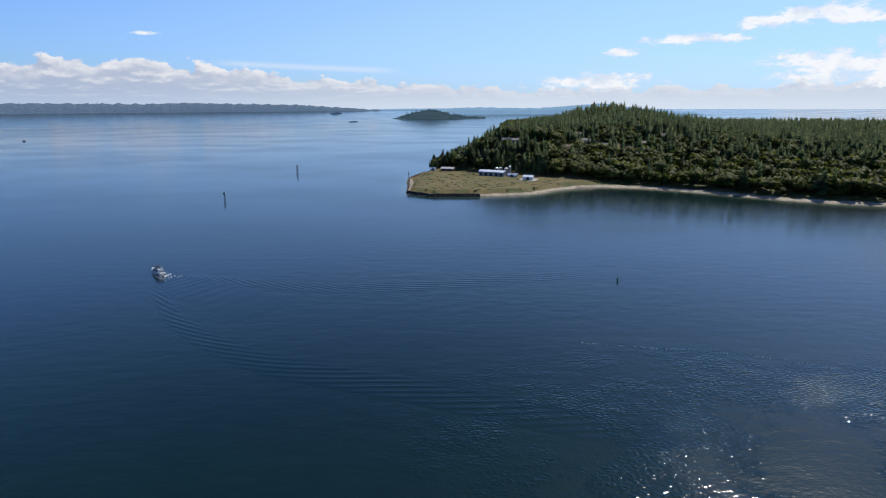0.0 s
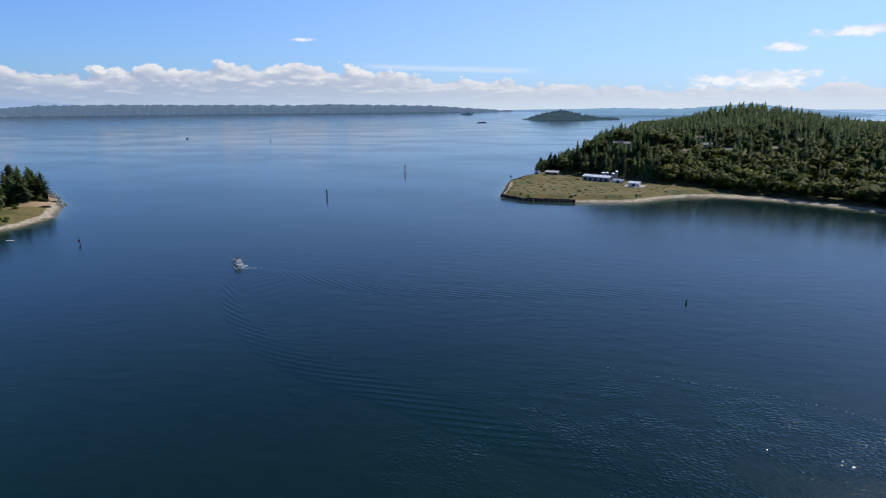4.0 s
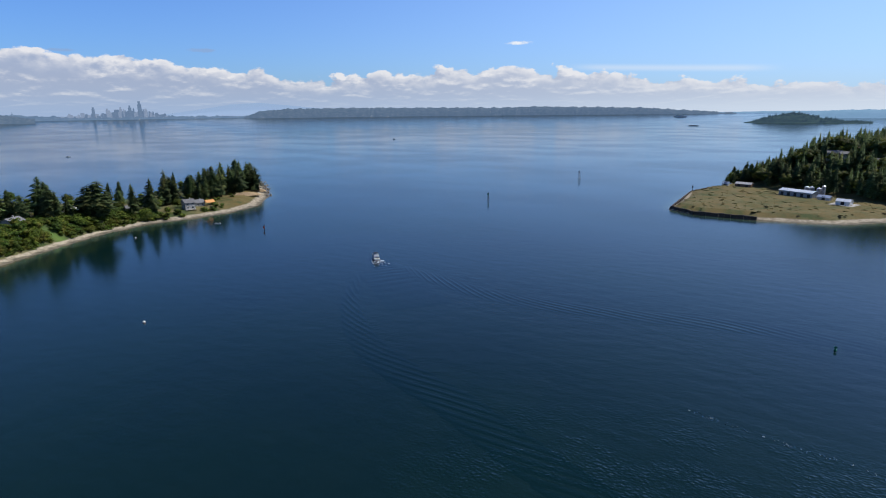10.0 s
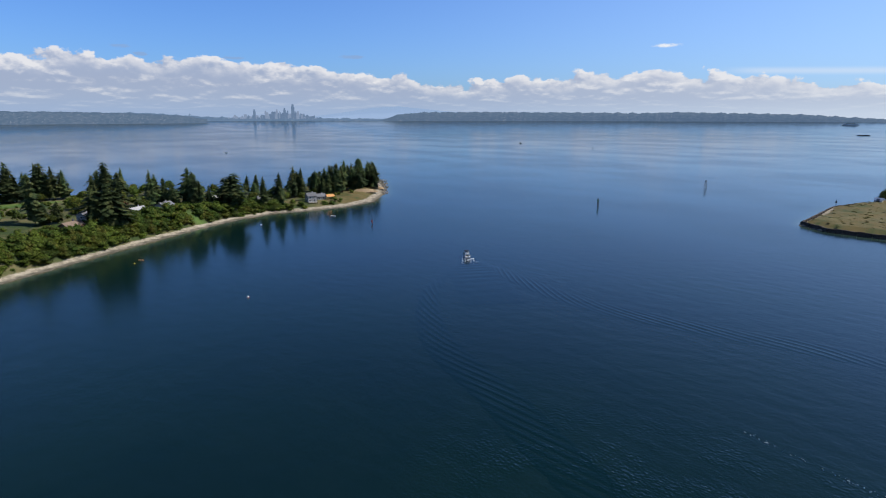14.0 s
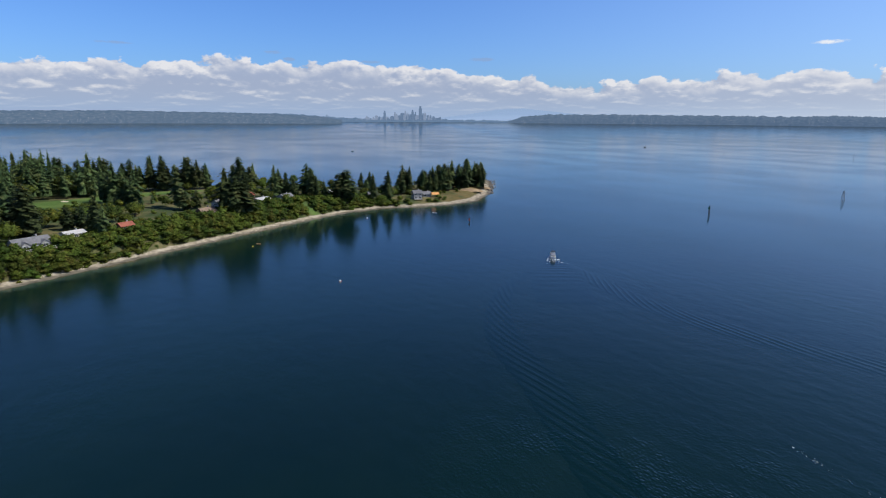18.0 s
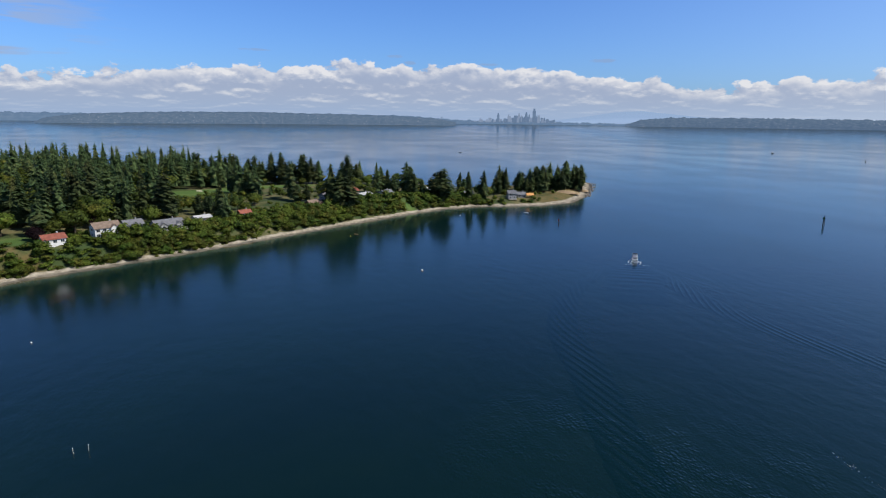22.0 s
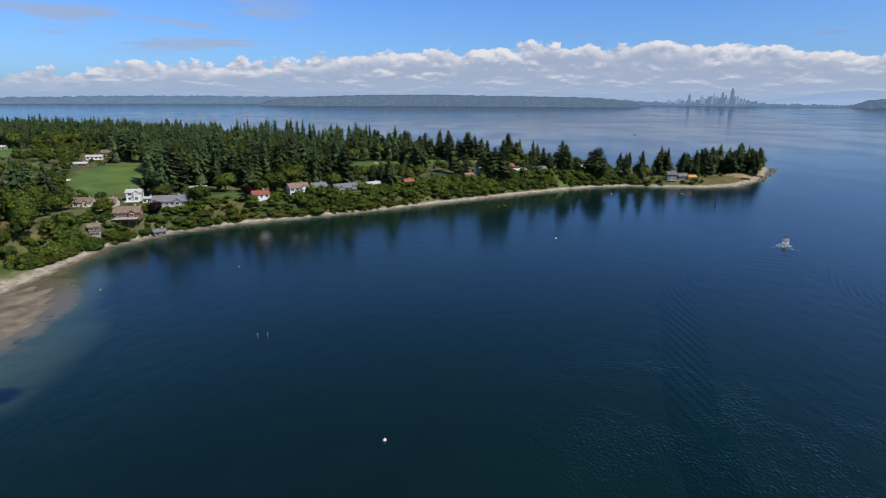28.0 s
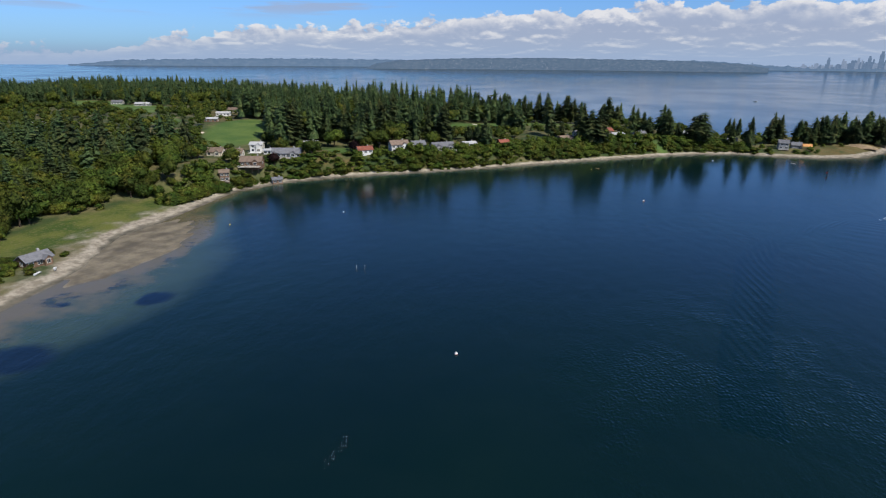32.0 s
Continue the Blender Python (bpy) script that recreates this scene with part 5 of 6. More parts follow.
def build_house(x, y, turn, w, d, storeys, wall, roof, wing, label):
    z = float(spit_height(x, y))
    h = thing("house", (x, y, z), label, "house", turn=turn)
    w, d = w * 0.88, d * 0.88
    a, b, top, rise = w / 2, d / 2, 2.6 * storeys + 0.3, (0.18 if roof == "PALE" else 0.30) * d
    bm = bmesh.new()
    gable_wall(bm, -a, a, -b, b, -2.0, top, rise)
    part("wall", bm, WALLS[wall], h)
    bm = bmesh.new()
    gable_roof(bm, -a, a, -b, b, top + 0.02, rise)
    part("roof", bm, ROOFS[roof], h)
    for k in range(wing):  # gabled wings that face the water
        cx = (-0.26 + 0.55 * k) * w if wing > 1 else 0.24 * w
        ww = d * 0.42
        bm = bmesh.new()
        gable_wall(bm, 0, b * 0.8 + 2.2, -ww / 2, ww / 2, -2.4, top - 0.15, ww * 0.42)
        ob = part("wing", bm, WALLS[wall], h)
        ob.matrix_basis = pose(cx, 0, 0, 0, 0, -90)
        bm = bmesh.new()
        gable_roof(bm, 0, b * 0.8 + 2.2, -ww / 2, ww / 2, top - 0.12, ww * 0.42, 0.45)
        ob = part("wing_roof", bm, ROOFS[roof], h)
        ob.matrix_basis = pose(cx, 0, 0, 0, 0, -90)
        window(h, cx, -(b * 0.8 + 2.2), 0.9, ww * 0.5, 1.5, 0)
    for floor in range(storeys):
        n = max(2, int(w / 3.2))
        for k in range(n):
            px = -a + w * (k + 0.5) / n
            if any(abs(px - ((-0.26 + 0.55 * j) * w if wing > 1 else 0.24 * w)) < d * 0.21 + 1.0 for j in range(wing)):
                continue
            window(h, px, -b, 0.8 + 2.7 * floor, 1.7, 1.4, 0)
        window(h, a, 0, 0.9 + 2.7 * floor, 1.6, 1.3, 90)
        window(h, -a, 0, 0.9 + 2.7 * floor, 1.6, 1.3, -90)
    part("door", boxes((-0.5, 0.5, b, b + 0.06, 0, 2.05)), DARK if wall != "WHITE" else RED_PAINT, h)
    part("chimney", boxes((a * 0.45, a * 0.45 + 0.8, b * 0.3, b * 0.3 + 0.8, top, top + rise + 0.9)), CONCRETE, h)
    if storeys > 1 or w > 13:
        deck = part("deck", boxes((-a, a, -b - 5.2 if wing else -b - 2.6, -b - 0.02, -0.15, 0.05)), DRIFT if wall != "WHITE" else WHITE, h)
        y0 = -b - 5.1 if wing else -b - 2.5
        bm = boxes((-a, a, y0, y0 + 0.08, 0.98, 1.06))
        for k in range(int(w / 1.8) + 1):
            px = min(a - 0.08, -a + 1.8 * k)
            box(bm, px, px + 0.08, y0, y0 + 0.08, 0.05, 0.98)
        part("railing", bm, WHITE, deck)
        bm = bmesh.new()
        for k in range(4):
            px = -a + 0.3 + (w - 0.8) * k / 3
            box(bm, px, px + 0.2, y0 + 0.1, y0 + 0.3, -3.4, -0.15)
        part("deck_posts", bm, TIMBER, deck)
    return h


for row in HOUSES:
    build_house(*row)


def hill_house(x, y, turn, w, wall, roof):
    z = float(head_height(x, y))
    h = thing("hill_house", (x, y, z), "pale-roofed house in the woods on the hill", "house", "houses on the hill", turn=turn)
    bm = bmesh.new()
    gable_wall(bm, -w / 2, w / 2, -4, 4, -3, 5.5, 1.8)
    part("wall", bm, WALLS[wall], h)
    bm = bmesh.new()
    gable_roof(bm, -w / 2, w / 2, -4, 4, 5.52, 1.8)
    part("roof", bm, ROOFS[roof], h)
    for k in range(3):
        window(h, -w / 3 + k * w / 3, -4, 3.2, 1.8, 1.5, 0)


for x, y, w, wall, roof in HILL_HOUSES:
    hill_house(x, y, 10, w, wall, roof)

# ---- the dry flat on the headland ----


def bulkhead():
    t = thing("bulkhead", (0, 0, 0), "dark rusted sheet-pile bulkhead round the dry flat", "sea wall")
    line = [(15, 499.0), (-28.4, 499.2), (-49.6, 515.6), (-56.8, 620), (-44.8, 670.4)]
    for (ax, ay), (bx, by) in zip(line, line[1:]):
        n = max(2, int(math.hypot(bx - ax, by - ay) / 4.0))
        for k in range(n):
            p, q = (ax + (bx - ax) * k / n, ay + (by - ay) * k / n), (ax + (bx - ax) * (k + 0.96) / n, ay + (by - ay) * (k + 0.96) / n)
            ux, uy = (by - ay), -(bx - ax)
            m = math.hypot(ux, uy)
            off = 0.35 * (k % 2)
            ux, uy = ux / m, uy / m
            bm = bmesh.new()
            top = (2.7 if by < 560 else 1.9) + 0.15 * (k % 3)
            prism(bm, [(p[0] - ux * (1 - off), p[1] - uy * (1 - off)), (p[0] + ux * off, p[1] + uy * off), (q[0] + ux * off, q[1] + uy * off), (q[0] - ux * (1 - off), q[1] - uy * (1 - off))][::-1], -1.5, top)
            part("steel_panel", bm, STEEL, t)


bulkhead()


def shed(name, x, y, turn, w, d, h, wall, roof, label, bays):
    z = float(head_height(x, y)) - 0.1
    t = thing(name, (x, y, z), label, "industrial building", turn=turn)
    bm = bmesh.new()
    gable_wall(bm, -w / 2, w / 2, -d / 2, d / 2, -0.5, h, 1.5)
    part("wall", bm, wall, t)
    bm = bmesh.new()
    gable_roof(bm, -w / 2, w / 2, -d / 2, d / 2, h + 0.02, 1.5, 0.4)
    part("roof", bm, roof, t)
    for k in range(bays):
        px = -w / 2 + w * (k + 0.5) / bays
        part("loading_door", boxes((px - 1.3, px + 1.3, -d / 2 - 0.08, -d / 2, 0, 3.0)), DARK, t)


shed("treatment_shed", 32, 618, -27, 29, 10, 4.2, GREY_WALL, ROOF_METAL, "long grey shed with a pale metal roof on the flat", 5)
shed("site_hut", -17, 662, -15, 15, 7, 2.8, BROWN_WALL, ROOF_PALE, "low brown hut on the dry flat", 2)
shed("site_hut", 52, 604, -27, 10, 4, 2.4, CREAM, ROOF_METAL, "small pale hut beside the long shed", 1)
shed("site_hut", 66, 583, -20, 10, 7, 3.0, WHITE, ROOF_METAL, "white equipment hut on a concrete pad", 1)
shed("site_hut", -34, 664, -10, 6, 3, 2.0, WHITE, ROOF_METAL, "white trailer at the seaward edge", 1)


def tank(x, y, r, h):
    t = thing("storage_tank", (x, y, float(head_height(x, y)) - 0.1), "tall grey storage tank beside the shed", "tank", "site tanks")
    bm = bmesh.new()
    rod(bm, (0, 0, 0), (0, 0, h), r, r, 20)
    part("shell", bm, CONCRETE, t)
    bm = bmesh.new()
    rod(bm, (0, 0, h), (0, 0, h + 0.8), r * 1.03, r * 0.2, 20)
    part("cap", bm, ROOF_METAL, t)
    part("ladder", boxes((-0.3, -0.22, -r - 0.15, -r - 0.05, 0, h), (0.22, 0.3, -r - 0.15, -r - 0.05, 0, h), *[(-0.22, 0.22, -r - 0.13, -r - 0.07, 0.4 * k, 0.4 * k + 0.06) for k in range(1, int(h / 0.4))]), STEEL, t)


for x, y, r, h in ((50, 620, 1.5, 9.5), (46.5, 624, 1.8, 7), (41, 630, 2.0, 7), (37, 633, 2.0, 6.5)):
    tank(x, y, r, h)
pad = thing("concrete_pad", (66, 583, float(head_height(66, 583)) + 0.02), "pale concrete pad round the equipment hut", "paving", turn=-20)
part("slab", boxes((-9, 9, -8, 8, -0.4, 0.12)), CONCRETE, pad)

# ---- marks, buoys and boats ----


def pile_mark(name, x, y, tall, label, board, piles, wood=None):
    t = thing(name, (x, y, 0), label, "navigation mark")
    for k in range(piles):
        a = 2 * math.pi * k / max(1, piles) + 0.4
        o = 0 if piles == 1 else 0.55 * (piles - 2)
        bm = bmesh.new()
        rod(bm, (o * 1.5 * math.cos(a), o * 1.5 * math.sin(a), -4), (o * math.cos(a) * 0.6, o * math.sin(a) * 0.6, tall), 0.26, 0.21, 10)
        part("pile", bm, wood or TIMBER, t)
    if piles > 1:
        bm = bmesh.new()
        for k in range(piles):
            a, b = 2 * math.pi * k / piles + 0.4, 2 * math.pi * (k + 1) / piles + 0.4
            rod(bm, (0.6 * math.cos(a), 0.6 * math.sin(a), tall * 0.82), (0.6 * math.cos(b), 0.6 * math.sin(b), tall * 0.82), 0.2, 0.2, 6)
        part("wale", bm, TIMBER, t)
    part("day_board", boxes((-0.75, 0.75, -0.62, -0.55, tall - 2.2, tall - 0.7)), board, t)
    bm = bmesh.new()
    rod(bm, (0, 0, tall), (0, 0, tall + 1.0), 0.18, 0.14, 8)
    part("lantern", bm, DARK, t)


pile_mark("channel_mark", -202, 480, 6.6, "dark timber dolphin with a green board in the channel", GREEN_PAINT, 3)
pile_mark("channel_beacon", -196, 681, 8.6, "tall timber beacon dolphin at the harbour entrance", GREY_WALL, 4, CONCRETE)
pile_mark("channel_post", -266, 280, 3.4, "timber post with a red board off the point", RED_PAINT, 1)
pile_mark("channel_post", -509, 1355, 8.0, "far timber post out in the sound", DARK, 1)
pile_mark("mooring_post", -60, 640, 5.0, "lone timber post beside the bulkhead", DARK, 1)


def stake(x, y, tall, lean):
    t = thing("stake", (x, y, 0), "thin pale stake standing in the shallows", "stake", "stakes off the beach", lean=(lean, -lean))
    bm = bmesh.new()
    rod(bm, (0, 0, -3), (0, 0, tall), 0.08, 0.06, 8)
    part("pole", bm, DRIFT, t)
    bm = bmesh.new()
    ball(bm, (0, 0, tall + 0.08), 0.12, 0.9, 1)
    part("cap", bm, WHITE, t)


stake(-17.0, 7.2, 1.3, 4)
stake(-17.4, 10.3, 1.6, -6)


def buoy(x, y, r, mat, label, tower=0.0):
    t = thing("mooring_buoy" if not tower else "channel_buoy", (x, y, 0), label, "buoy")
    bm = bmesh.new()
    ball(bm, (0, 0, r * 0.35), r, 0.85)
    part("float", bm, mat, t, smooth=True)
    bm = bmesh.new()
    rod(bm, (0, 0, r), (0, 0, r * 1.5 + tower), 0.12 if not tower else 0.3, 0.1 if not tower else 0.14, 8)
    part("spindle", bm, mat, t)
    if tower:
        part("top_mark", boxes((-0.5, 0.5, -0.08, 0.08, r + tower * 0.6, r + tower)), mat, t)
    else:
        bm = bmesh.new()
        bmesh.ops.create_cone(bm, cap_ends=True, segments=16, radius1=r * 1.02, radius2=r * 1.02, depth=r * 0.18, matrix=Matrix.Translation((0, 0, r * 0.25)))
        part("band", bm, DARK if mat is not WHITE else RED_PAINT, t)


buoy(70, 254, 0.5, GREEN_PAINT, "green channel buoy with a short tower", 0.9)
buoy(-156.5, 135.5, 0.6, WHITE, "white mooring buoy off the spit")
buoy(-100, -26, 0.32, WHITE, "small white buoy near the beach")
buoy(43.3, 54.3, 0.5, WHITE, "white mooring buoy in open water")
buoy(-256, 114, 0.45, YELLOW, "yellow buoy close to the beach")
buoy(-66, -72, 0.35, YELLOW, "small yellow float near the beach")
buoy(-318, 216, 0.5, WHITE, "small white buoy off the spit")
buoy(-720, 1240, 1.2, DARK, "dark buoy out in the sound", 2.5)


def hull(bm, length, beam, low, high, stern=0.86, sections=9):
    """A boat's hull along +x, closed with a deck."""
    rings = []
    for k in range(sections):
        s = k / (sections - 1)
        x = -length / 2 + length * s
        b = beam / 2 * (stern + (1 - stern) * math.sin(math.pi * min(1, s * 1.1))) if s < 0.55 else beam / 2 * max(0.03, 1 - ((s - 0.55) / 0.45) ** 2.2)
        top = high * (0.82 + 0.32 * s * s)
        keel = low * (1 - 0.55 * max(0, s - 0.7) / 0.3)
        rings.append([bm.verts.new(p) for p in ((x, -b, top), (x, -b * 0.92, 0.1), (x, 0, keel), (x, b * 0.92, 0.1), (x, b, top))])
    for r0, r1 in zip(rings, rings[1:]):
        for i in range(4):
            bm.faces.new((r0[i], r1[i], r1[i + 1], r0[i + 1]))
        bm.faces.new((r0[4], r1[4], r1[0], r0[0]))
    bm.faces.new(rings[0])
    bm.faces.new(rings[-1][::-1])


def motor_yacht(x, y, turn):
    t = thing("motor_yacht", (x, y, 0.1), "white motor cruiser with a dark canvas top under way", "boat", turn=turn)
    bm = bmesh.new()
    hull(bm, 14.5, 4.6, -0.9, 1.7)
    part("hull", bm, WHITE, t)
    bm = bmesh.new()
    prism(bm, [(-4.6, -1.9), (2.2, -1.9), (4.4, -0.9), (4.4, 0.9), (2.2, 1.9), (-4.6, 1.9)], 1.5, 3.4)
    cabin = part("cabin", bm, WHITE, t)
    part("cabin_window", boxes((-4.0, 2.0, -1.94, -1.9, 2.3, 3.0), (-4.0, 2.0, 1.9, 1.94, 2.3, 3.0)), GLASS, cabin)
    bm = bmesh.new()
    prism(bm, [(-3.8, -1.6), (0.6, -1.6), (1.6, -0.8), (1.6, 0.8), (0.6, 1.6), (-3.8, 1.6)], 3.4, 4.4)
    part("flybridge", bm, WHITE, t)
    top = part("bimini", boxes((-3.9, 0.4, -1.7, 1.7, 5.0, 5.12)), DARK, t, "dark canvas bimini top")
    bm = bmesh.new()
    for sx in (-3.6, 0.1):
        for sy in (-1.5, 1.5):
            rod(bm, (sx, sy, 4.3), (sx, sy, 5.0), 0.05, 0.05, 6)
    part("bimini_frame", bm, STEEL, top)
    part("windscreen", boxes((1.3, 1.42, -1.1, 1.1, 4.3, 4.95)), GLASS, t)
    bm = bmesh.new()
    for k in range(9):
        s = k / 8
        px = 0.5 + 6.4 * s
        b = 2.15 * max(0.05, 1 - max(0, (s - 0.1) / 0.9) ** 2.2)
        rod(bm, (px, -b, 1.6), (px, -b, 2.4), 0.035, 0.035, 5)
        rod(bm, (px, b, 1.6), (px, b, 2.4), 0.035, 0.035, 5)
    part("bow_rail", bm, STEEL, t)
    bm = bmesh.new()
    rod(bm, (-3.0, 0, 5.1), (-3.2, 0, 6.2), 0.06, 0.03, 6)
    part("mast", bm, WHITE, t)
    part("swim_platform", boxes((-8.4, -7.2, -1.9, 1.9, 0.2, 0.35)), TIMBER, t)
    bm = bmesh.new()
    hull(bm, 3.2, 1.4, 0.0, 0.5)
    dinghy = part("dinghy", bm, DARK, t, "dark tender on the stern")
    dinghy.matrix_basis = pose(-6.2, 0, 1.9, 0, 0, 90)
    t.scale = (0.72, 0.72, 0.72)


BOAT = (-146.0, 262.0)
motor_yacht(*BOAT, 145)


def small_boat(name, x, y, turn, length, mat, label, cabin=True):
    t = thing(name, (x, y, 0.05), label, "boat", turn=turn)
    bm = bmesh.new()
    hull(bm, length, length * 0.3, -0.3, length * 0.1)
    part("hull", bm, mat, t)
    if cabin:
        part("cabin", boxes((-length * 0.15, length * 0.15, -length * 0.1, length * 0.1, length * 0.08, length * 0.22)), WHITE, t)
    else:
        part("seat", boxes((-length * 0.1, length * 0.05, -length * 0.12, length * 0.12, length * 0.06, length * 0.09)), DARK, t)


small_boat("workboat", -993, 1293, 150, 13, DARK, "dark far workboat trailing a thin wake")
small_boat("skiff", -315, 276, 20, 5, WHITE, "small open skiff moored off the point", False)
small_boat("skiff", -262, 119, 40, 3.5, ORANGE, "orange kayak near the beach", False)
small_boat("motorboat", -1150, 520, 30, 9, WHITE, "far white motorboat on the sound")
for x, y, a in ((14, -103, 10), (8, -101, 40), (42, -101, 15), (36, -99, 70), (47, -103, 35)):
    t = small_boat("dinghy", x, y, a, 3.6, WHITE, "white dinghy pulled up on the grass", False)
for ob in [o for o in scene.objects if o.name.startswith("dinghy") and not o.parent]:
    ob.location.z = float(spit_height(ob.location.x, ob.location.y)) + 0.3


def ship(az, el, length, name, label, deck_house):
    r = 80.0 / math.tan(radians(-el)) if el < -1.2 else 4020.0
    x, y, _ = far_place(az, 0, r)
    t = thing(name, (x, y, float(rim(r)) + 0.1), label, "ship", turn=-az + 8)
    bm = bmesh.new()
    hull(bm, length, length * 0.16, -2, length * 0.05, 0.9)
    part("hull", bm, WHITE if deck_house else DARK, t)
    if deck_house:
        part("car_deck", boxes((-length * 0.42, length * 0.40, -length * 0.07, length * 0.07, length * 0.05, length * 0.10)), WHITE, t)
        part("passenger_deck", boxes((-length * 0.30, length * 0.28, -length * 0.06, length * 0.06, length * 0.10, length * 0.145)), WHITE, t)
        part("window_band", boxes((-length * 0.30, length * 0.28, -length * 0.0606, length * 0.0606, length * 0.118, length * 0.132)), GLASS, t)
        for s in (-0.2, 0.18):
            part("wheelhouse", boxes((length * (s - 0.03), length * (s + 0.03), -length * 0.04, length * 0.04, length * 0.145, length * 0.175)), GREEN_PAINT, t)
    else:
        part("cargo", boxes((-length * 0.38, length * 0.3, -length * 0.06, length * 0.06, length * 0.04, length * 0.07)), DARK, t)


ship(-13.55, -1.08, 82, "ferry", "large double-ended car ferry out on the sound", True)
ship(-12.6, -1.70, 42, "barge", "low dark barge out on the sound", False)

# ---- wake ----
ARM_A = [(-146, 261), (-125, 253), (-89, 242), (-48, 235.5), (-2, 243), (34, 253), (61, 257), (112, 257)]
ARM_B = [(-143, 256), (-105, 204), (-62, 172), (-16, 156.5), (13, 145), (40, 136), (82, 126)]


def along(line, s):
    """A smooth line through the points, s from 0 to 1."""
    p = s * (len(line) - 1)
    k = min(int(p), len(line) - 2)
    u = p - k
    a, b, c, d = (np.array(line[min(max(k + j, 0), len(line) - 1)], float) for j in (-1, 0, 1, 2))
    return 0.5 * (2 * b + (c - a) * u + (2 * a - 5 * b + 4 * c - d) * u * u + (3 * b - a - 3 * c + d) * u ** 3)


def wake_ripples(line, side, wide, high, slant, length, label):
    """A strip of ripples in echelon along a line from the boat, fading into the calm water at its edges."""
    run = sum(math.dist(p, q) for p, q in zip(line, line[1:]))
    n, m = int(run / 0.7), int(wide / 0.45)
    vs = np.zeros((n, m, 3))
    c, sn = math.cos(radians(slant)), math.sin(radians(slant))
    for k in range(n):
        s = k / (n - 1)
        p, q = along(line, s), along(line, min(1, s + 0.01) if s < 0.99 else s - 0.01)
        w = (q - p) if s < 0.99 else (p - q)
        w = w / np.linalg.norm(w)
        spread = 0.35 + 0.65 * step(s, 0.0, 0.45)
        for j in range(m):
            v = j / (m - 1)
            o = (v - (0.15 if side else 0.5)) * wide * spread
            band = math.sin(math.pi * v) ** 1.2
            x, y = p[0] - w[1] * o * (side or 1), p[1] + w[0] * o * (side or 1)
            gust = 0.62 + 0.38 * float(waves(x, y, 7.0, 2.0))
            fade = float(step(s, 0.0, 0.05) * step(1.0 - s, 0.0, 0.3)) * (1 - 0.5 * s)
            phase = 2 * math.pi * (o * c + s * run * sn) / (length * (0.8 + 0.5 * s)) + 0.8 * float(waves(x, y, 11.0))
            edge = min(1.0, 8 * v, 8 * (1 - v), 12 * s, 12 * (1 - s))
            vs[k, j] = x, y, 0.025 * edge - 0.03 * (1 - edge) + high * band * gust * fade * math.sin(phase) - 0.01
    idx = np.arange(n * m).reshape(n, m)
    quads = np.stack([idx[:-1, :-1], idx[1:, :-1], idx[1:, 1:], idx[:-1, 1:]], -1).reshape(-1, 4)
    me = quick_mesh("boat_wake", vs.reshape(-1, 3), quads if side >= 0 else quads[:, ::-1], [], WAKE, True)
    me.attributes.new("depth", "FLOAT", "POINT").data.foreach_set("value", np.ones(n * m, np.float32))
    tagged(new("boat_wake", me), label, "wake", kind="stuff")


wake_ripples(ARM_A, 1, 17, 0.100, 24, 2.7, "rippled outer arm of the boat's wake")
wake_ripples(ARM_B, -1, 17, 0.075, 24, 2.8, "rippled inner arm of the boat's wake")
wake_ripples([(-140, 257), (-122, 244), (-98, 227), (-72, 209)], 0, 34, 0.030, 88, 4.6, "low cross waves between the arms of the wake")


def foam_flecks(name, spots, label):
    """Broken white water: many small flat irregular flecks."""
    bm = bmesh.new()
    for x, y, r, stretch, turn in spots:
        n = 7
        c, s = math.cos(turn), math.sin(turn)
        ring = []
        for k in range(n):
            a = 2 * math.pi * k / n
            q = r * float(rng.uniform(0.6, 1.2))
            u, v = q * stretch * math.cos(a), q * math.sin(a)
            ring.append((x + u * c - v * s, y + u * s + v * c))
        low, high = [bm.verts.new((*p, 0.02)) for p in ring], [bm.verts.new((x + (p[0] - x) * 0.7, y + (p[1] - y) * 0.7, 0.13)) for p in ring]
        bm.faces.new(high)
        for k in range(n):
            bm.faces.new((low[k], low[(k + 1) % n], high[(k + 1) % n], high[k]))
    ob = part(name, bm, FOAM, None)
    tagged(ob, label, "foam", kind="stuff")


def wash():
    spots = []
    back = np.array((math.cos(radians(145 + 180)), math.sin(radians(145 + 180))))
    out = np.array((-back[1], back[0]))
    for k in range(90):
        s = float(rng.random()) ** 1.5
        side = float(rng.choice((-1.0, 0.0, 1.0)))
        p = np.array(BOAT) + back * (5 + 11 * s) + out * (side * (1.6 + 3.2 * s) + float(rng.normal(0, 0.5 + 0.5 * s)))
        spots.append((*p, float(rng.uniform(0.08, 0.26)) * (1.3 - s), 2.6, math.atan2(back[1], back[0])))
    for k in range(14):
        side = float(rng.choice((-1.0, 1.0)))
        s = float(rng.random())
        p = np.array(BOAT) - back * (6 - 12 * s) + out * side * (0.8 + 2.6 * s)
        spots.append((*p, float(rng.uniform(0.12, 0.3)), 1.8, math.atan2(back[1], back[0])))
    return spots


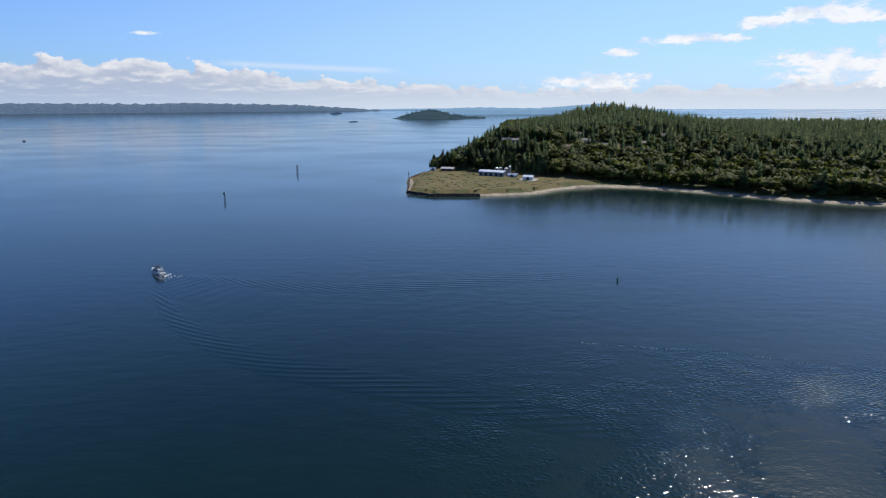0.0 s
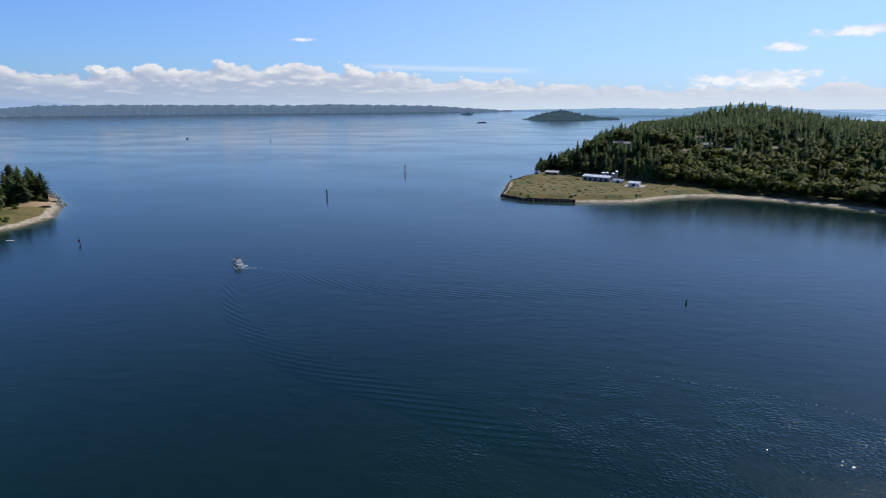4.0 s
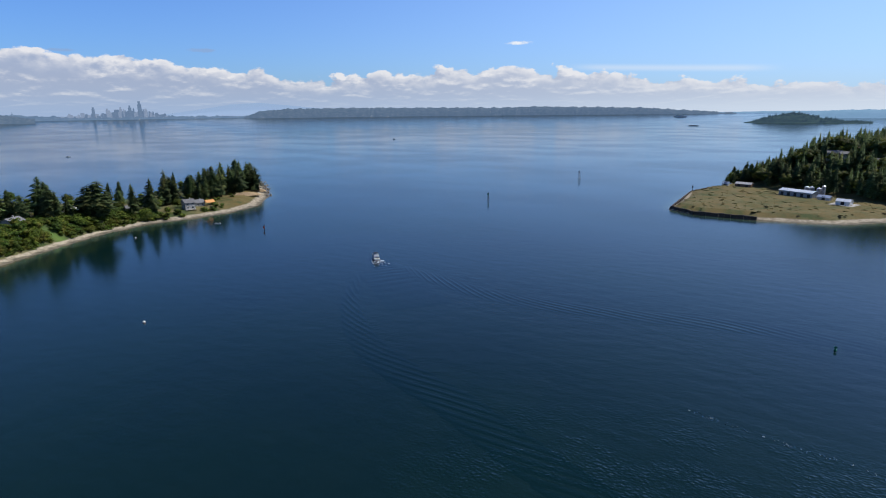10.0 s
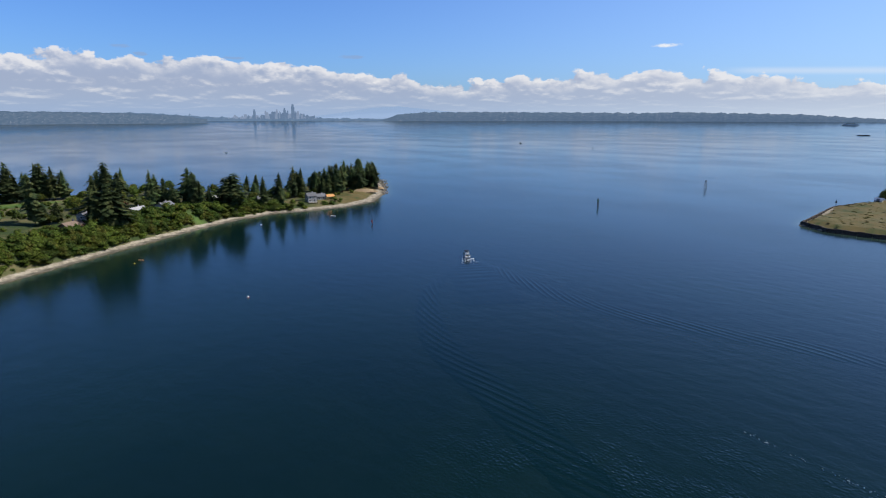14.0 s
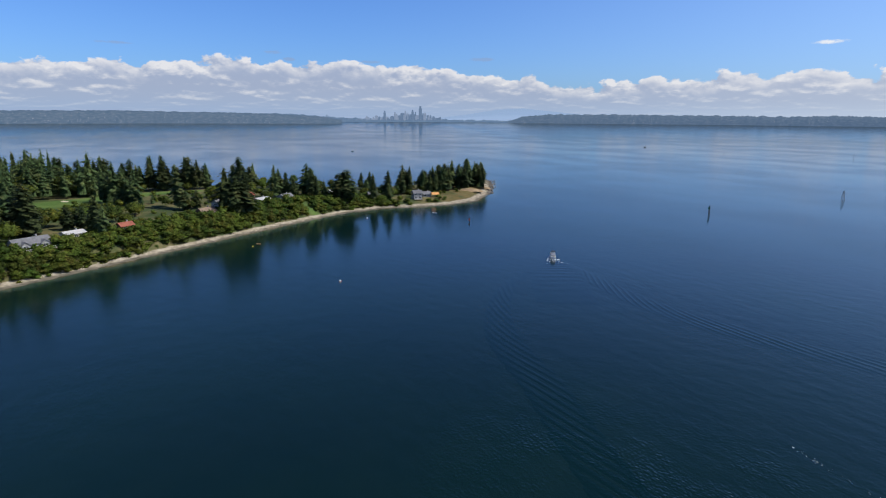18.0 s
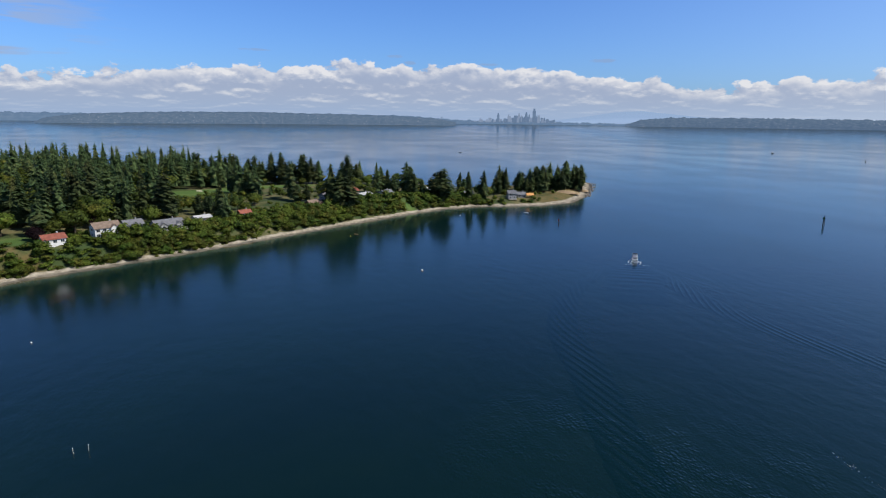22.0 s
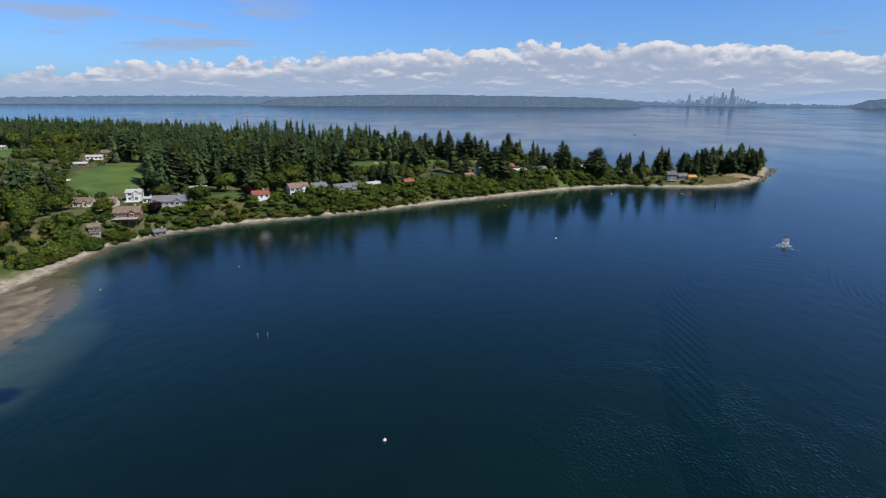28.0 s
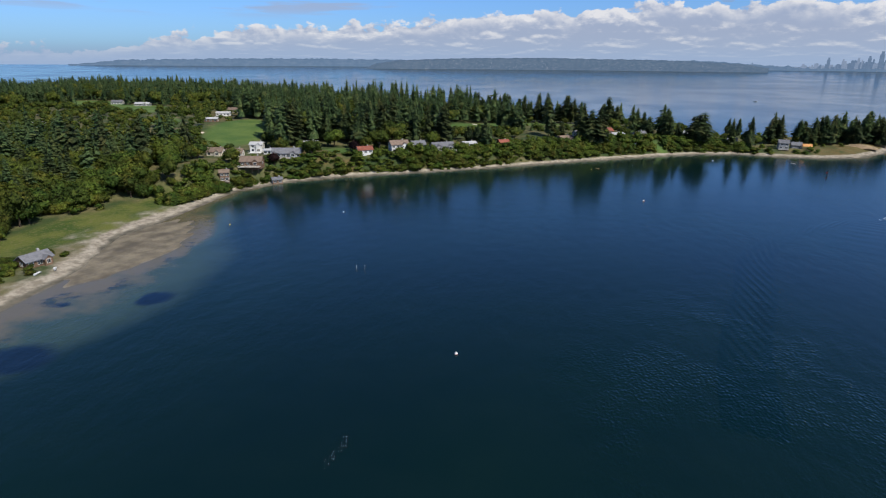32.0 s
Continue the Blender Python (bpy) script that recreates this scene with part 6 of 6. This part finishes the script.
foam_flecks("wash_foam", wash(), "white wash churned up behind the boat")
spots = []
for k in range(120):  # an old drift line of foam
    s = float(rng.random())
    p = along([(38, 184), (62, 180), (84, 177), (110, 168)], s)
    spots.append((p[0] + float(rng.normal(0, 0.5)), p[1] + float(rng.normal(0, 0.4)), float(rng.uniform(0.03, 0.07)), 2.4, -0.3))
for k in range(26):
    p = along([(83, 37), (88, 36), (93, 35)], float(rng.random()))
    spots.append((p[0] + float(rng.normal(0, 0.6)), p[1] + float(rng.normal(0, 0.5)), float(rng.uniform(0.015, 0.035)), 1.6, 0.8))
foam_flecks("drift_foam", spots, "thin drift lines of foam on the water")

# ---- beach ----


def drift_log(x, y, turn, length, r):
    z = float(spit_height(x, y))
    t = thing("drift_log", (x, y, z + r * 0.6), "bleached drift log lying on the beach", "log", "drift logs", turn=turn)
    bm = bmesh.new()
    rod(bm, (-length / 2, 0, 0), (length / 2, 0.2, 0.05), r, r * 0.7, 8)
    part("trunk", bm, DRIFT, t)
    if length > 6:
        bm = bmesh.new()
        rod(bm, (-length / 2 + 0.3, 0, 0), (-length / 2 - 0.5, 0.5, 0.4), r * 0.7, r * 0.25, 6)
        rod(bm, (-length / 2 + 0.3, 0, 0), (-length / 2 - 0.6, -0.4, 0.3), r * 0.6, r * 0.2, 6)
        part("root", bm, DRIFT, t)


BEACH = SPIT[3:24]
for k in range(150):
    s = float(rng.random())
    s = s * 0.33 if k % 2 else s
    p, q = along(BEACH, s), along(BEACH, min(1, s + 0.01))
    w = (q - p) / (np.linalg.norm(q - p) + 1e-9)
    deep = float(rng.uniform(8, 14)) if k % 2 else float(rng.uniform(8, 11))
    x, y = float(p[0] + w[1] * deep), float(p[1] - w[0] * deep)
    if inside(SPIT, x, y) > 4:
        drift_log(x, y, math.degrees(math.atan2(w[1], w[0])) + float(rng.normal(0, 22)), float(rng.uniform(3, 11)), float(rng.uniform(0.16, 0.42)))


def pebbles(name, count, s0, s1, d0, d1, size, label):
    """Cobbles and stones along the beach, too many to count."""
    vs, qs = [], []
    for k in range(count):
        s = float(rng.uniform(s0, s1))
        p, q = along(BEACH, s), along(BEACH, min(1, s + 0.01))
        w = (q - p) / (np.linalg.norm(q - p) + 1e-9)
        deep = float(rng.uniform(d0, d1))
        x, y = float(p[0] + w[1] * deep), float(p[1] - w[0] * deep)
        z, r = float(spit_height(x, y)), float(rng.uniform(0.4, 1.0)) * size
        b = len(vs)
        for zz, rr in ((-0.3, 0.9), (0.25, 1.0), (0.6, 0.5)):
            for j in range(5):
                a = 1.257 * j + s * 90
                g = rr * r * float(rng.uniform(0.7, 1.2))
                vs.append((x + g * math.cos(a), y + g * math.sin(a), z + zz * r))
        for lay in range(2):
            for j in range(5):
                qs.append((b + lay * 5 + j, b + lay * 5 + (j + 1) % 5, b + lay * 5 + 5 + (j + 1) % 5, b + lay * 5 + 5 + j))
        qs.append((b + 10, b + 11, b + 12, b + 13))
    tagged(new(name, quick_mesh(name, vs, qs, [], ROCK)), label, "stones", kind="stuff")


pebbles("beach_stones", 900, 0.02, 0.98, 2, 10, 0.38, "dark stones and wrack strewn along the beach")
pebbles("rock_armour", 260, 0.03, 0.10, 9, 12.5, 0.8, "dark rock armour below the cottage lawn")


def point_rocks():
    vs, qs = [], []
    for k in range(120):
        s = float(rng.random())
        p = along([(-398, 386), (-420, 402), (-450, 424), (-480, 445), (-508, 462)], s)
        x, y, r = float(p[0] + rng.normal(0, 2.5)), float(p[1] + rng.normal(0, 2.5)), float(rng.uniform(0.4, 1.2))
        b = len(vs)
        for zz, rr in ((-0.6, 1.1), (0.2, 1.0), (0.6, 0.5)):
            for j in range(6):
                g = rr * r * float(rng.uniform(0.7, 1.2))
                vs.append((x + g * math.cos(1.047 * j), y + g * math.sin(1.047 * j), 0.3 + zz * r))
        for lay in range(2):
            for j in range(6):
                qs.append((b + lay * 6 + j, b + lay * 6 + (j + 1) % 6, b + lay * 6 + 6 + (j + 1) % 6, b + lay * 6 + 6 + j))
        qs.append((b + 12, b + 13, b + 14, b + 15))
        qs.append((b + 12, b + 15, b + 16, b + 17))
    tagged(new("point_rocks", quick_mesh("point_rocks", vs, qs, [], ROCK)), "dark rocks at the foot of the point", "rocks", kind="stuff")


point_rocks()


def sand_cliff(x, y, turn, w, h):
    """A bare slumped face of sand above the point's beach."""
    t = thing("sand_cliff", (x, y, float(spit_height(x, y)) - 0.6), "bare tan sand face below the firs at the point", "cliff", turn=turn)
    n, v, q = 14, [], []
    for j, (zz, back) in enumerate(((0, 0), (0.35, 1.2), (0.75, 2.6), (1.0, 4.4), (0.7, 9.0))):
        for k in range(n):
            u = k / (n - 1)
            rise = math.sin(math.pi * u) ** 0.7
            v.append(((u - 0.5) * w, back + 2.2 * (1 - rise) + float(rng.normal(0, 0.25)), zz * h * rise + float(rng.normal(0, 0.1))))
    for j in range(4):
        for k in range(n - 1):
            q.append((j * n + k, j * n + k + 1, (j + 1) * n + k + 1, (j + 1) * n + k))
    ob = new("face", quick_mesh("face", v, q, [], CLIFF, True))
    ob.parent = t


sand_cliff(-398, 362, 60, 30, 3.6)
sand_cliff(-424, 392, 52, 22, 3.4)
tent = thing("marquee", (-375, 309, float(spit_height(-375, 309))), "orange-tan canvas shelter beside the point houses", "shelter", turn=80)
bm = bmesh.new()
gable_roof(bm, -3.5, 3.5, -3, 3, 2.6, 1.8, 0.3, 0.08)
part("canopy", bm, ORANGE, tent)
bm = bmesh.new()
for sx in (-3.4, 3.4):
    for sy in (-2.9, 2.9):
        rod(bm, (sx, sy, -0.3), (sx, sy, 2.6), 0.06, 0.06, 6)
part("frame", bm, STEEL, tent)


def beach_stairs(x, y, turn):
    z = float(spit_height(x, y))
    t = thing("beach_stairs", (x, y, z), "white timber stairs down the bank to the beach", "stairs", turn=turn)
    for s in (-0.9, 0.8):
        bm = bmesh.new()
        v = [bm.verts.new(p) for p in ((0, s, -0.2), (15, s, -7.2), (15, s, -6.8), (0, s, 0.2), (0, s + 0.12, -0.2), (15, s + 0.12, -7.2), (15, s + 0.12, -6.8), (0, s + 0.12, 0.2))]
        for f in ((0, 1, 2, 3), (7, 6, 5, 4), (0, 4, 5, 1), (3, 2, 6, 7), (0, 3, 7, 4), (1, 5, 6, 2)):
            bm.faces.new([v[i] for i in f])
        part("stringer", bm, WHITE, t)
    for k in range(36):
        part("tread", boxes((0.42 * k, 0.42 * k + 0.36, -0.9, 0.92, 0.05 - 0.196 * k, 0.11 - 0.196 * k)), WHITE, t)


beach_stairs(-341, 158, -28)
for x, y, a, b in ((-262, -214, 4, 2.5), (-270, -207, 5, 2.2), (-419, 8, 4, 2.2)):
    t = thing("sand_bunker", (x, y, float(spit_height(x, y)) + 0.12), "pale golf bunker at the edge of the green", "bunker", turn=30)
    bm = bmesh.new()
    bmesh.ops.create_cone(bm, cap_ends=True, segments=18, radius1=1, radius2=0.92, depth=0.3, matrix=Matrix.Diagonal((a, b, 1, 1)))
    part("sand", bm, BUNKER, t)
